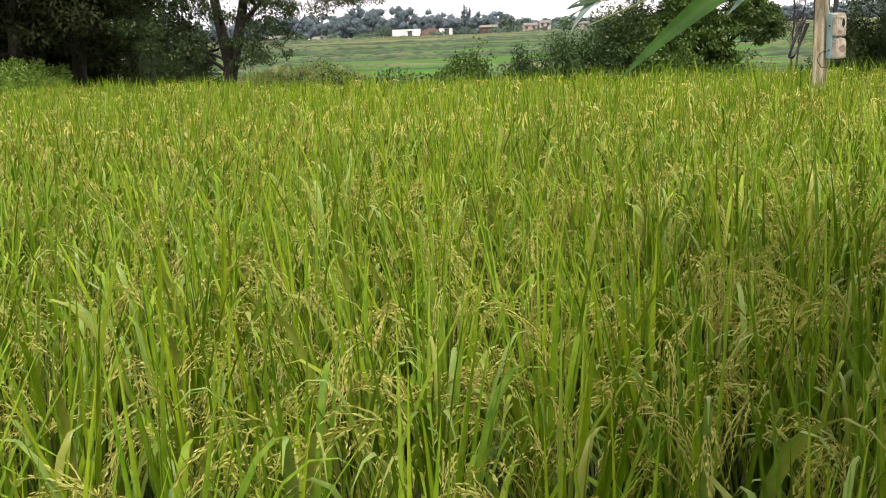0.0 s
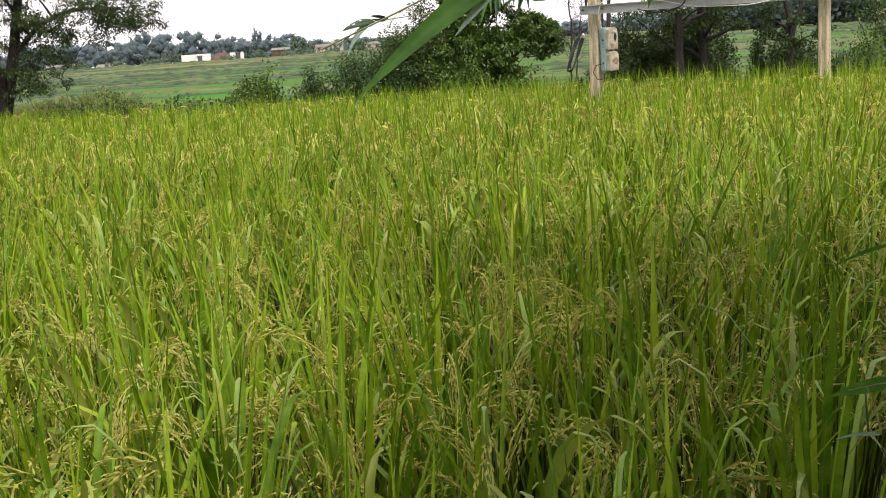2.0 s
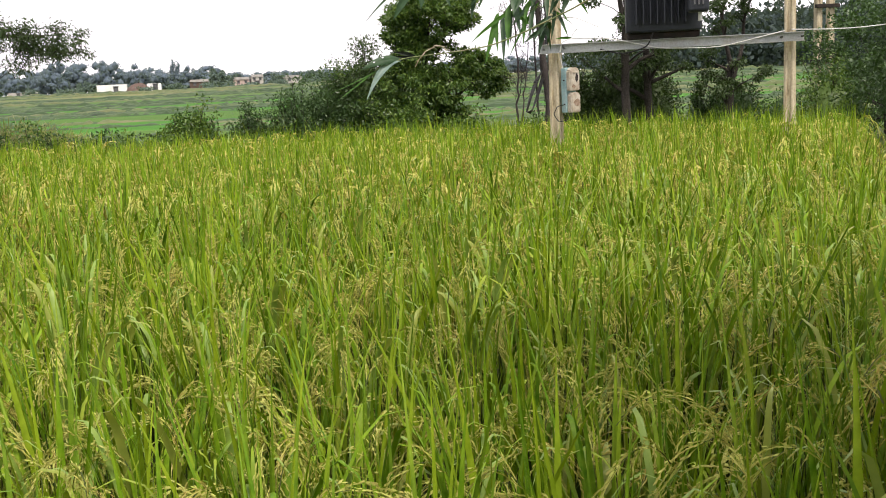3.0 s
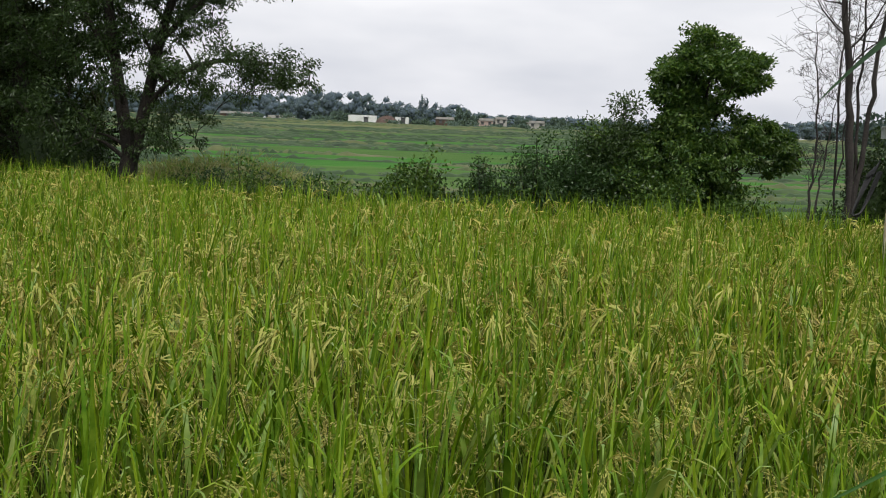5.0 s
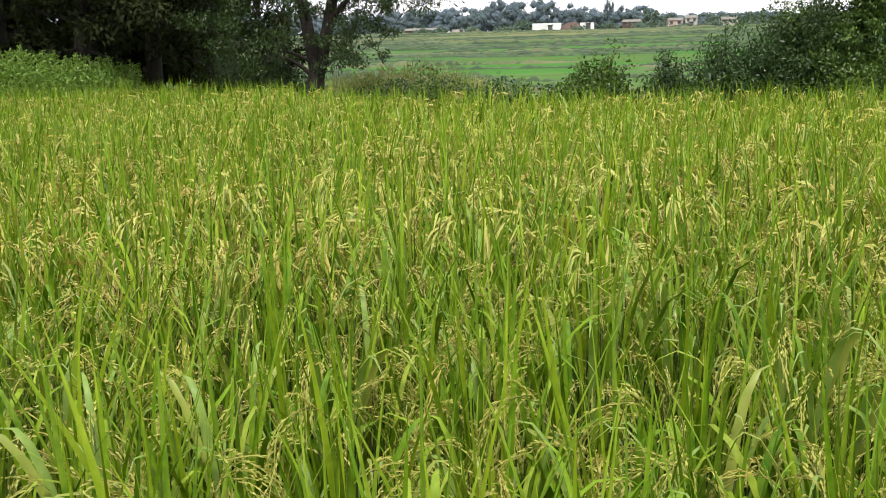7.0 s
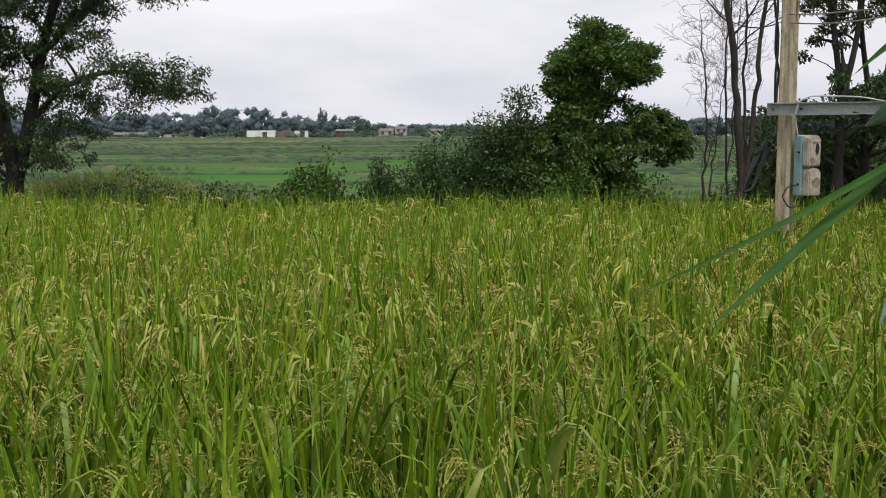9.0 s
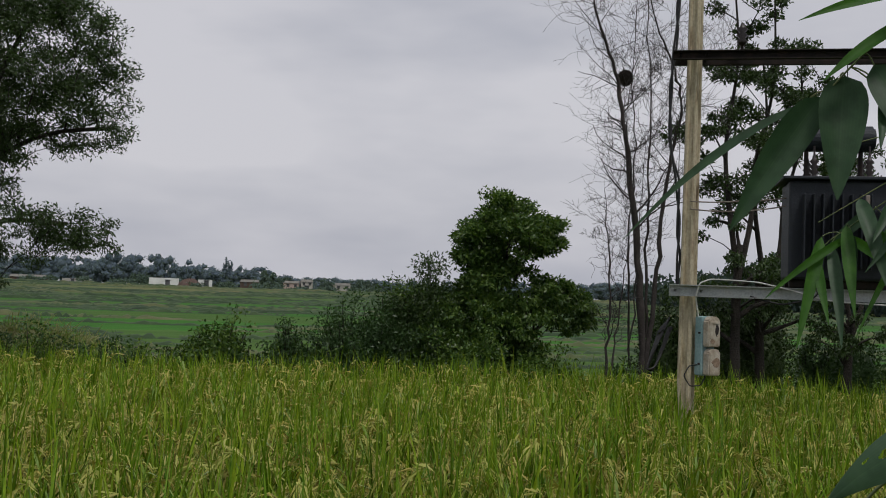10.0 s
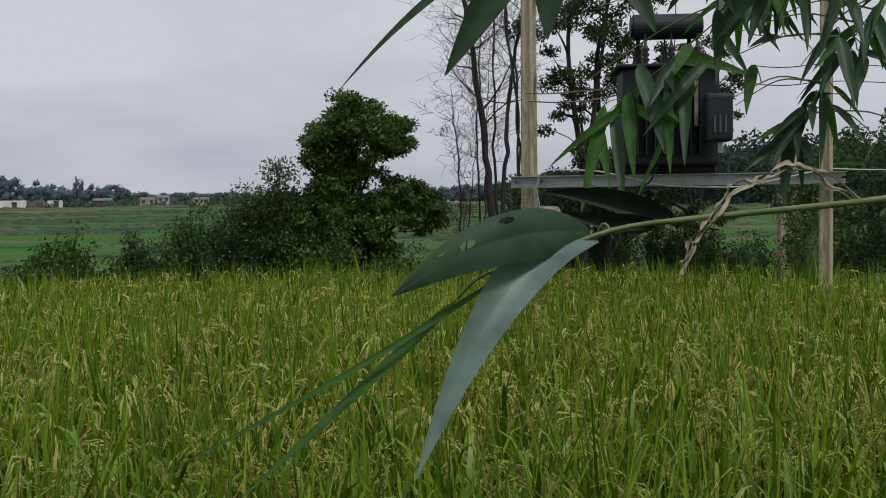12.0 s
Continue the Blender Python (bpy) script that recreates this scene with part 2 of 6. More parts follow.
M_BRICK = surface("brick_red", [(0.07, 0.046, 0.038), (0.1, 0.066, 0.053), (0.14, 0.095, 0.078)], 1.2, 0.95)
M_PINK = surface("pink_plaster", [(0.42, 0.3, 0.27), (0.52, 0.4, 0.36)], 0.8, 0.9)
M_PLASTER = surface("grey_plaster", [(0.32, 0.29, 0.27), (0.42, 0.39, 0.36), (0.5, 0.47, 0.44)], 0.8, 0.9)
M_OPENING = surface("dark_opening", [(0.07, 0.07, 0.075), (0.11, 0.11, 0.12)], 3.0, 0.7)
M_ROOF = surface("roof_slab", [(0.3, 0.28, 0.26), (0.42, 0.4, 0.38)], 1.0, 0.9)
M_NEST = surface("nest_sticks", [(0.02, 0.016, 0.012), (0.05, 0.038, 0.028)], 30, 0.95)


def ground_material():
    """Flat farmland: long plots of green and straw, with soil and grass close by."""
    m, nt, bsdf, out = material("farmland")
    geo = nt.nodes.new("ShaderNodeNewGeometry")
    mp = nt.nodes.new("ShaderNodeMapping")
    mp.inputs["Scale"].default_value, mp.inputs["Rotation"].default_value = (0.012, 0.085, 1.0), (0, 0, radians(-7))
    nt.links.new(geo.outputs["Position"], mp.inputs["Vector"])
    v = node(nt, "ShaderNodeTexVoronoi", Scale=1.0, Randomness=0.9)
    v.distance = "MINKOWSKI"
    v.inputs["Exponent"].default_value = 4.0
    warp = node(nt, "ShaderNodeTexNoise", Scale=0.11, Detail=4.0)
    nt.links.new(geo.outputs["Position"], warp.inputs["Vector"])
    bent = nt.nodes.new("ShaderNodeVectorMath")
    bent.operation = "MULTIPLY_ADD"
    nt.links.new(warp.outputs["Color"], bent.inputs[0])
    bent.inputs[1].default_value = (0.5, 0.5, 0.0)
    nt.links.new(mp.outputs["Vector"], bent.inputs[2])
    nt.links.new(bent.outputs["Vector"], v.inputs["Vector"])
    sep = nt.nodes.new("ShaderNodeSeparateColor")
    nt.links.new(v.outputs["Color"], sep.inputs["Color"])
    plots = ramp(nt, sep.outputs["Red"], [(0.0, (0.04, 0.135, 0.017)), (0.22, (0.046, 0.155, 0.019)), (0.36, (0.075, 0.14, 0.03)), (0.5, (0.042, 0.11, 0.02)), (0.64, (0.1, 0.14, 0.042)), (0.8, (0.046, 0.14, 0.02)), (1.0, (0.07, 0.13, 0.028))])
    # the plots furthest off are drier
    dry = ramp(nt, sep.outputs["Green"], [(0.0, (0.15, 0.16, 0.06)), (0.25, (0.08, 0.14, 0.04)), (0.45, (0.2, 0.18, 0.09)), (0.6, (0.075, 0.14, 0.035)), (0.8, (0.17, 0.15, 0.075)), (1.0, (0.11, 0.15, 0.05))])
    away = nt.nodes.new("ShaderNodeVectorMath")
    away.operation = "LENGTH"
    nt.links.new(geo.outputs["Position"], away.inputs[0])
    far = nt.nodes.new("ShaderNodeMapRange")
    far.inputs["From Min"].default_value, far.inputs["From Max"].default_value = 95.0, 170.0
    nt.links.new(away.outputs["Value"], far.inputs["Value"])
    plots = mixed(nt, far.outputs["Result"], plots, dry)
    tuft = noise_out(nt, 0.9, 6.0, (0.4, 1.0, 1.0))
    plots = mixed(nt, 0.6, plots, mixed(nt, 1.0, plots, ramp(nt, tuft, [(0.3, (0.6, 0.62, 0.6)), (0.7, (1.25, 1.22, 1.2))]), "MULTIPLY"))
    near = ramp(nt, noise_out(nt, 3.5, 6.0), [(0.3, (0.035, 0.036, 0.018)), (0.5, (0.065, 0.085, 0.03)), (0.7, (0.11, 0.135, 0.05))])
    dist = nt.nodes.new("ShaderNodeVectorMath")
    dist.operation = "LENGTH"
    nt.links.new(geo.outputs["Position"], dist.inputs[0])
    mr = nt.nodes.new("ShaderNodeMapRange")
    mr.inputs["From Min"].default_value, mr.inputs["From Max"].default_value = 19.0, 24.0
    nt.links.new(dist.outputs["Value"], mr.inputs["Value"])
    nt.links.new(mixed(nt, mr.outputs["Result"], near, plots), bsdf.inputs["Base Color"])
    bsdf.inputs["Roughness"].default_value = 0.95
    bsdf.inputs["Specular IOR Level"].default_value = 0.1
    bump(nt, bsdf, noise_out(nt, 9.0, 6.0), 0.6, 0.05)
    return m


M_GROUND = ground_material()


# ---- mesh building ----
class Geo:
    """Gathers triangles and quads with a material number each, and makes one mesh of them."""

    def __init__(self):
        self.v, self.q, self.t, self.qm, self.tm, self.n = [], [], [], [], [], 0

    def add(self, verts, quads=None, tris=None, mat=0):
        verts = np.asarray(verts, float).reshape(-1, 3)
        for faces, store, mats in ((quads, self.q, self.qm), (tris, self.t, self.tm)):
            if faces is not None and len(faces):
                faces = np.asarray(faces, int)
                store.append(faces + self.n)
                mats.append(np.full(len(faces), mat, int) if np.isscalar(mat) else np.asarray(mat))
        self.v.append(verts)
        self.n += len(verts)
        return self

    def arrays(self):
        v = np.concatenate(self.v) if self.v else np.zeros((0, 3))
        q = np.concatenate(self.q) if self.q else np.zeros((0, 4), int)
        t = np.concatenate(self.t) if self.t else np.zeros((0, 3), int)
        qm = np.concatenate(self.qm) if self.qm else np.zeros(0, int)
        tm = np.concatenate(self.tm) if self.tm else np.zeros(0, int)
        return v, q, t, qm, tm

    def mesh(self, name, mats, smooth=False):
        v, q, t, qm, tm = self.arrays()
        me = bpy.data.meshes.new(name)
        me.vertices.add(len(v))
        me.vertices.foreach_set("co", v.astype(np.float32).ravel())
        me.loops.add(4 * len(q) + 3 * len(t))
        me.loops.foreach_set("vertex_index", np.concatenate([q.ravel(), t.ravel()]).astype(np.int32))
        me.polygons.add(len(q) + len(t))
        me.polygons.foreach_set("loop_start", np.concatenate([4 * np.arange(len(q)), 4 * len(q) + 3 * np.arange(len(t))]).astype(np.int32))
        me.polygons.foreach_set("material_index", np.concatenate([qm, tm]).astype(np.int32))
        if smooth:
            me.polygons.foreach_set("use_smooth", np.ones(len(q) + len(t), bool))
        for m in mats:
            me.materials.append(m)
        me.update(calc_edges=True)
        return me


def thing_empty(name, label, category, at=(0, 0, 0), group="", kind=""):
    ob = new(name)
    ob.empty_display_size = 0.1
    ob.location = at
    return tagged(ob, label, category, group, kind)


def child(name, mesh, parent, label="", at=(0, 0, 0)):
    ob = new(name, mesh)
    ob.parent = parent
    ob.location = at
    return tagged(ob, label)


def part(name, bm, mat, parent, label="", at=(0, 0, 0)):
    me = bpy.data.meshes.new(name)
    bm.to_mesh(me)
    bm.free()
    me.materials.append(mat)
    return child(name, me, parent, label, at)


def box_bm(sx, sy, sz, at=(0, 0, 0), bevel=0.0, segments=1, turn=None):
    bm = bmesh.new()
    bmesh.ops.create_cube(bm, size=1.0)
    bmesh.ops.scale(bm, vec=(sx, sy, sz), verts=bm.verts)
    if bevel:
        bmesh.ops.bevel(bm, geom=bm.edges[:], offset=bevel, segments=segments, affect="EDGES", profile=0.5)
    if turn is not None:
        bmesh.ops.transform(bm, matrix=turn, verts=bm.verts)
    bmesh.ops.translate(bm, vec=at, verts=bm.verts)
    return bm


def joined(*bms):
    """Several bmeshes as one."""
    out = bmesh.new()
    for b in bms:
        me = bpy.data.meshes.new("tmp")
        b.to_mesh(me)
        b.free()
        out.from_mesh(me)
        bpy.data.meshes.remove(me)
    return out


def unit(a):
    a = np.asarray(a, float)
    return a / (np.linalg.norm(a, axis=-1, keepdims=True) + 1e-9)


def tube(geo, path, radii, sides=6, mat=0, caps=True):
    """A tapered tube along a line of points."""
    path = np.asarray(path, float)
    radii = np.broadcast_to(np.asarray(radii, float), (len(path),))
    d = unit(np.gradient(path, axis=0))
    ref = np.where(np.abs(d[:, 2:3]) > 0.9, [[1.0, 0, 0]], [[0, 0, 1.0]])
    a = unit(np.cross(d, ref))
    b = np.cross(d, a)
    ang = np.arange(sides) * 2 * np.pi / sides
    ring = path[:, None] + radii[:, None, None] * (np.cos(ang)[None, :, None] * a[:, None] + np.sin(ang)[None, :, None] * b[:, None])
    n = len(path)
    i, j = np.meshgrid(np.arange(n - 1), np.arange(sides), indexing="ij")
    k = (j + 1) % sides
    quads = np.stack([i * sides + j, i * sides + k, (i + 1) * sides + k, (i + 1) * sides + j], -1).reshape(-1, 4)
    geo.add(ring.reshape(-1, 3), quads, mat=mat)


def tube_mesh(name, path, radii, mat, sides=6):
    g = Geo()
    tube(g, path, radii, sides)
    return g.mesh(name, [mat], True)


def blade(geo, path, widths, side, fold=0.0, mat=0):
    """A leaf blade along a line of points: a strip, folded along its midrib if fold is given."""
    path, side = np.asarray(path, float), unit(side)
    w = np.asarray(widths, float)[:, None] / 2
    n = len(path)
    side = np.broadcast_to(side, path.shape)
    i = np.arange(n - 1)
    if fold:
        d = unit(np.gradient(path, axis=0))
        up = np.cross(side, d)
        v = np.concatenate([path - w * side + fold * w * up, path, path + w * side + fold * w * up])
        quads = np.concatenate([np.stack([i, n + i, n + i + 1, i + 1], -1), np.stack([n + i, 2 * n + i, 2 * n + i + 1, n + i + 1], -1)])
    else:
        v = np.concatenate([path - w * side, path + w * side])
        quads = np.stack([i, n + i, n + i + 1, i + 1], -1)
    geo.add(v, quads, mat=mat)


def curve_points(p0, p1, p2, n):
    t = np.linspace(0, 1, n)[:, None]
    return (1 - t) ** 2 * np.asarray(p0) + 2 * t * (1 - t) * np.asarray(p1) + t**2 * np.asarray(p2)


def leaves_at(geo, places, length, width, rng, droop=0.3, mat=0, outward=None, spread=1.0):
    """Many small leaves, each a bent diamond of two triangles pairs, at random turns."""
    n = len(places)
    d = rng.normal(size=(n, 3)) * spread
    if outward is not None:
        d += outward
    d[:, 2] -= droop
    d = unit(d)
    side = unit(np.cross(d, rng.normal(size=(n, 3))))
    up = np.cross(side, d)
    ln = length * rng.uniform(0.65, 1.25, (n, 1))
    wd = width * rng.uniform(0.7, 1.2, (n, 1)) / 2
    mid = places + d * ln * 0.45 + up * ln * 0.08
    tip = places + d * ln - up * ln * 0.05
    v = np.stack([places, mid + side * wd, tip, mid - side * wd], 1).reshape(-1, 3)
    b = 4 * np.arange(n)[:, None]
    geo.add(v, quads=b + np.array([[0, 1, 2, 3]]), mat=mat)


# ---- the lie of the land ----
HERE = np.array([0.15, -0.06])


def polar(az, r):
    """A place on the plan by its bearing from +y to the right and its distance."""
    return np.array([HERE[0] + r * math.sin(radians(az)), HERE[1] + r * math.cos(radians(az))])


# outline of the paddy
FIELD = np.array([(-0.3, -3.75), (-2.4, -3.8), (-6.3, -1.6), (-10.0, 4.5), (-15.5, 15.0), (-13.4, 18.6), (-8.6, 17.9), (-5.7, 16.4), (-3.6, 14.4), (-2.1, 13.0),
                  (-0.6, 12.1), (1.5, 12.0), (3.2, 11.7), (4.6, 11.2), (6.5, 10.4), (7.78, 8.25)])


def inside(p, poly):
    x, y = p[:, 0], p[:, 1]
    hit = np.zeros(len(p), bool)
    a = poly[-1]
    for b in poly:
        cross = ((a[1] > y) != (b[1] > y)) & (x < (b[0] - a[0]) * (y - a[1]) / (b[1] - a[1] + 1e-12) + a[0])
        hit ^= cross
        a = b
    return hit


def bank_side(x, y):
    """How far a place lies to the right of the paddy's near border, a straight earth bank."""
    return (x - 2.21) * 0.829 - y * 0.559


def land_height(x, y):
    r = np.hypot(x, y)
    z = np.clip((r - 18) / 14, 0, 1) * 0.22 + 1.35 * np.clip((r - 40) / 230, 0, 1.15)
    s = bank_side(x, y)
    z = z + np.clip(s / 0.35, 0, 1) * 0.22 * np.clip((24 - r) / 6, 0, 1)
    return z + 0.03 * np.sin(x * 2.3 + 1.1 * y) * np.clip(1 - r / 40, 0, 1)


def build_ground():
    rings = np.concatenate([np.linspace(0, 24, 65)[1:], 24 * (4000 / 24) ** (np.linspace(0, 1, 40)[1:])])
    spokes = 120
    ang = np.arange(spokes) * 2 * np.pi / spokes
    x = np.concatenate([[0], (rings[:, None] * np.sin(ang)).ravel()])
    y = np.concatenate([[0], (rings[:, None] * np.cos(ang)).ravel()])
    v = np.stack([x, y, land_height(x, y)], -1)
    g = Geo()
    i, j = np.meshgrid(np.arange(len(rings) - 1), np.arange(spokes), indexing="ij")
    k = (j + 1) % spokes
    quads = np.stack([1 + i * spokes + j, 1 + (i + 1) * spokes + j, 1 + (i + 1) * spokes + k, 1 + i * spokes + k], -1).reshape(-1, 4)
    jj = np.arange(spokes)
    tris = np.stack([0 * jj, 1 + jj, 1 + (jj + 1) % spokes], -1)
    g.add(v, quads, tris)
    tagged(new("ground", g.mesh("ground", [M_GROUND], True)), "flat farmland of green and straw-coloured plots", "ground", kind="structure")


build_ground()


def build_ridges():
    """Low grassy earth ridges between the far plots, uneven and broken."""
    rng = np.random.default_rng(5)
    g = Geo()
    for k in range(190):
        r = 23 * (262 / 23) ** (k / 189) * rng.uniform(0.98, 1.02)
        a0, span = rng.uniform(-40, 40), rng.uniform(5, 26)
        n = 70
        a = np.radians(a0 + span * np.linspace(0, 1, n))
        d = r / np.clip(np.cos(a - 0.07), 0.3, 1) * (1 + 0.008 * np.sin(a * 19 + k) + 0.0015 * rng.normal(size=n))
        high = (0.05 + 0.0013 * r) * np.clip(rng.normal(size=n) * 0.45 + 0.9 + 0.15 * np.sin(a * 60 + 2 * k), 0.1, 2.2) * np.sin(np.linspace(0.05, np.pi - 0.05, n)) ** 0.4
        wide = 0.2 + 0.004 * r
        rows = []
        for dd, hh in ((-wide, -0.05), (-wide * 0.35, 0.8), (wide * 0.35, 1.0), (wide, -0.05)):
            x, y = HERE[0] + (d + dd) * np.sin(a), HERE[1] + (d + dd) * np.cos(a)
            rows.append(np.stack([x, y, land_height(x, y) + hh * high], -1))
        v = np.concatenate(rows)
        i, j = np.meshgrid(np.arange(3), np.arange(n - 1), indexing="ij")
        kind = int(k % 4 == 1 or (r > 150 and k % 3 == 0))
        g.add(v, np.stack([i * n + j, i * n + j + 1, (i + 1) * n + j + 1, (i + 1) * n + j], -1).reshape(-1, 4), mat=kind)
    tagged(new("field_grass", g.mesh("field_grass", [M_RIDGE, M_RIDGE_DRY])), "rough grass along low ridges between far plots", "grass", kind="stuff")


M_RIDGE = surface("ridge_grass", [(0.012, 0.028, 0.009), (0.03, 0.062, 0.018), (0.065, 0.1, 0.033)], 0.5, 0.95, local=False, fine=3.0)
M_RIDGE_DRY = surface("ridge_straw", [(0.055, 0.085, 0.025), (0.085, 0.105, 0.036), (0.13, 0.13, 0.058)], 0.5, 0.95, local=False, fine=3.0)
build_ridges()


# ---- trees ----
def ball_grid(rows=6, cols=9):
    t, p = np.meshgrid(np.linspace(0.15, np.pi - 0.15, rows), np.arange(cols) * 2 * np.pi / cols, indexing="ij")
    v = np.stack([np.sin(t) * np.cos(p), np.sin(t) * np.sin(p), np.cos(t)], -1).reshape(-1, 3)
    i, j = np.meshgrid(np.arange(rows - 1), np.arange(cols), indexing="ij")
    k = (j + 1) % cols
    return v, np.stack([i * cols + j, (i + 1) * cols + j, (i + 1) * cols + k, i * cols + k], -1).reshape(-1, 4)


CORE, CORE_Q = ball_grid()


def skeleton_tree(rng, clumps, trunk_top, trunk_r, lean=(0, 0), wobble=0.05, limbs=()):
    """Joins clump centres to a trunk, nearest first. Returns the wood as a Geo, and the twigs' ends."""
    g = Geo()
    n = 9
    zz = np.linspace(-0.1, trunk_top, n)
    path = np.stack([lean[0] * (np.clip(zz, 0, None) / trunk_top) ** 1.4 * trunk_top + wobble * np.cumsum(rng.normal(size=n)) * 0.3,
                     lean[1] * (np.clip(zz, 0, None) / trunk_top) ** 1.4 * trunk_top + wobble * np.cumsum(rng.normal(size=n)) * 0.3, zz], -1)
    path[0, :2] = path[1, :2] = 0
    rad = trunk_r * np.linspace(1.0, 0.62, n)
    rad[0] *= 1.35
    tube(g, path, rad, 10)
    nodes, nrad = [p for p in path[4:]], [r for r in rad[4:]]
    for li, limb in enumerate(limbs):
        limb = np.array(limb, float)
        pts = np.concatenate([np.linspace(a, b, 5)[:-1] for a, b in zip(limb, limb[1:])] + [limb[-1:]])
        for _ in range(3):
            pts[1:-1] = (pts[:-2] + 2 * pts[1:-1] + pts[2:]) / 4
        rr = np.linspace(trunk_r * (0.56 if li < 2 else 0.24), trunk_r * 0.14, len(pts))
        tube(g, pts, rr, 8)
        nodes += list(pts[3:])
        nrad += list(rr[3:])
    order = np.argsort([np.linalg.norm(c - path[-1]) for c in clumps])
    for c in clumps[order]:
        arr = np.array(nodes)
        off = c - arr
        cost = np.linalg.norm(off, axis=1) + 0.9 * np.clip(arr[:, 2] - c[2] + 0.25, 0, None) - 1.2 * np.minimum(np.array(nrad), 0.1)
        k = int(np.argmin(cost))
        p0, r0 = arr[k], nrad[k]
        d = np.linalg.norm(c - p0)
        mid = (p0 + c) / 2 + np.array([0, 0, 0.12 * d]) + rng.normal(size=3) * 0.07 * d
        m = max(4, int(d / 0.4) + 2)
        pts = curve_points(p0, mid, c, m) + rng.normal(size=(m, 3)) * 0.018 * min(d, 1.0) * np.linspace(0, 1, m)[:, None] * (np.linspace(1, 0, m) > 0)[:, None]
        r_start = max(min(r0 * 0.66, 0.02 + 0.035 * d), 0.006)
        rr = np.linspace(r_start, max(0.005, r_start * 0.4), m)
        tube(g, pts, rr, 6 if r_start > 0.03 else 4)
        nodes += list(pts[1:])
        nrad += list(rr[1:])
    return g, np.array(nodes)


def clumps_in(rng, balls, n):
    """Clump centres spread through a crown given as (x, y, z, rx, ry, rz) balls, more of them near the skin."""
    vol = np.array([b[3] * b[4] * b[5] for b in balls]) ** 0.8
    out = []
    for k, b in enumerate(balls):
        m = max(2, int(round(n * vol[k] / vol.sum())))
        d = unit(rng.normal(size=(m, 3)))
        r = rng.uniform(0.25, 1.0, (m, 1)) ** 0.45
        out.append(np.array(b[:3]) + d * r * np.array(b[3:]))
    return np.concatenate(out)


def tree(name, base, balls, n_clumps, per_clump, clump_r, leaf, trunk_top, trunk_r, leaf_mat, bark, label, category="tree", seed=1, lean=(0, 0), droop=0.3, group="", wood="trunk", limbs=()):
    rng = np.random.default_rng(seed)
    clumps = clumps_in(rng, balls, n_clumps)
    wood_geo, nodes = skeleton_tree(rng, clumps, trunk_top, trunk_r, lean, limbs=limbs)
    root = thing_empty(name, label, category, (base[0], base[1], float(land_height(np.array(base[0]), np.array(base[1]))) - 0.02), group)
    child(wood, wood_geo.mesh(wood, [bark], True), root)
    if per_clump:
        g = Geo()
        sizes = rng.uniform(0.55, 1.3, len(clumps))
        places = []
        for c, s in zip(clumps, sizes):
            m = int(per_clump * s)
            off = unit(rng.normal(size=(m, 3))) * rng.uniform(0, 1, (m, 1)) ** 0.45 * clump_r * s * (1.0, 1.0, 0.62)
            places.append(c + off)
        places = np.concatenate(places)
        mid = np.mean([b[:3] for b in balls], axis=0)
        leaves_at(g, places, leaf[0], leaf[1], rng, droop, outward=unit(places - mid) * 0.6)
        child("crown", g.mesh("crown", [leaf_mat]), root)
    return root


def shrub(base, w, h, n, leaf, mat, label, seed, group="field-edge shrubs", name="shrub", stems=7, fill=0.55):
    rng = np.random.default_rng(seed)
    root = thing_empty(name, label, "shrub", (base[0], base[1], float(land_height(np.array(base[0]), np.array(base[1]))) - 0.02), group)
    g = Geo()
    tips = []
    for k in range(stems):
        a = rng.uniform(0, 2 * np.pi)
        top = rng.uniform(0.6, 0.98)
        reach = w * (1.15 - top) if fill < 0.6 else w * 0.5
        tip = np.array([math.cos(a) * reach * rng.uniform(0.2, 0.9), math.sin(a) * reach * rng.uniform(0.2, 0.9), h * top])
        pts = curve_points((0, 0, -0.03), tip * (0.25, 0.25, 0.6), tip, 6)
        tube(g, pts, np.linspace(0.016, 0.004, 6), 5)
        tips += [pts[2], pts[3], pts[4], pts[5]]
    child("stem", g.mesh("stem", [M_BARK], True), root)
    tips = np.array(tips)
    pick = tips[rng.integers(0, len(tips), n)]
    places = pick + unit(rng.normal(size=(n, 3))) * rng.uniform(0, 1, (n, 1)) ** 0.5 * (w * 0.17, w * 0.17, h * 0.09)
    m = int(n * fill)
    places[:m] = unit(rng.normal(size=(m, 3))) * rng.uniform(0.1, 1, (m, 1)) ** 0.4 * (w * 0.45, w * 0.45, h * 0.43) * (1 + 0.07 * rng.normal(size=(m, 1))) + (0, 0, h * 0.44)
    if fill < 0.6:
        places[:m, :2] *= np.clip(1.35 - 0.9 * places[:m, 2:] / h, 0.2, 1.2)
    places[:, 2] = np.abs(places[:, 2]) + 0.02
    g = Geo()
    leaves_at(g, places, leaf[0], leaf[1], rng, 0.15, outward=unit(places - (0, 0, h * 0.4)) * 0.35)
    if fill > 0.6:
        g.add(CORE * (w * 0.29, w * 0.29, h * 0.31) * (1 + 0.16 * rng.normal(size=(len(CORE), 1))) + (0, 0, h * 0.4), CORE_Q)
    child("foliage", g.mesh("foliage", [mat]), root)
    return root


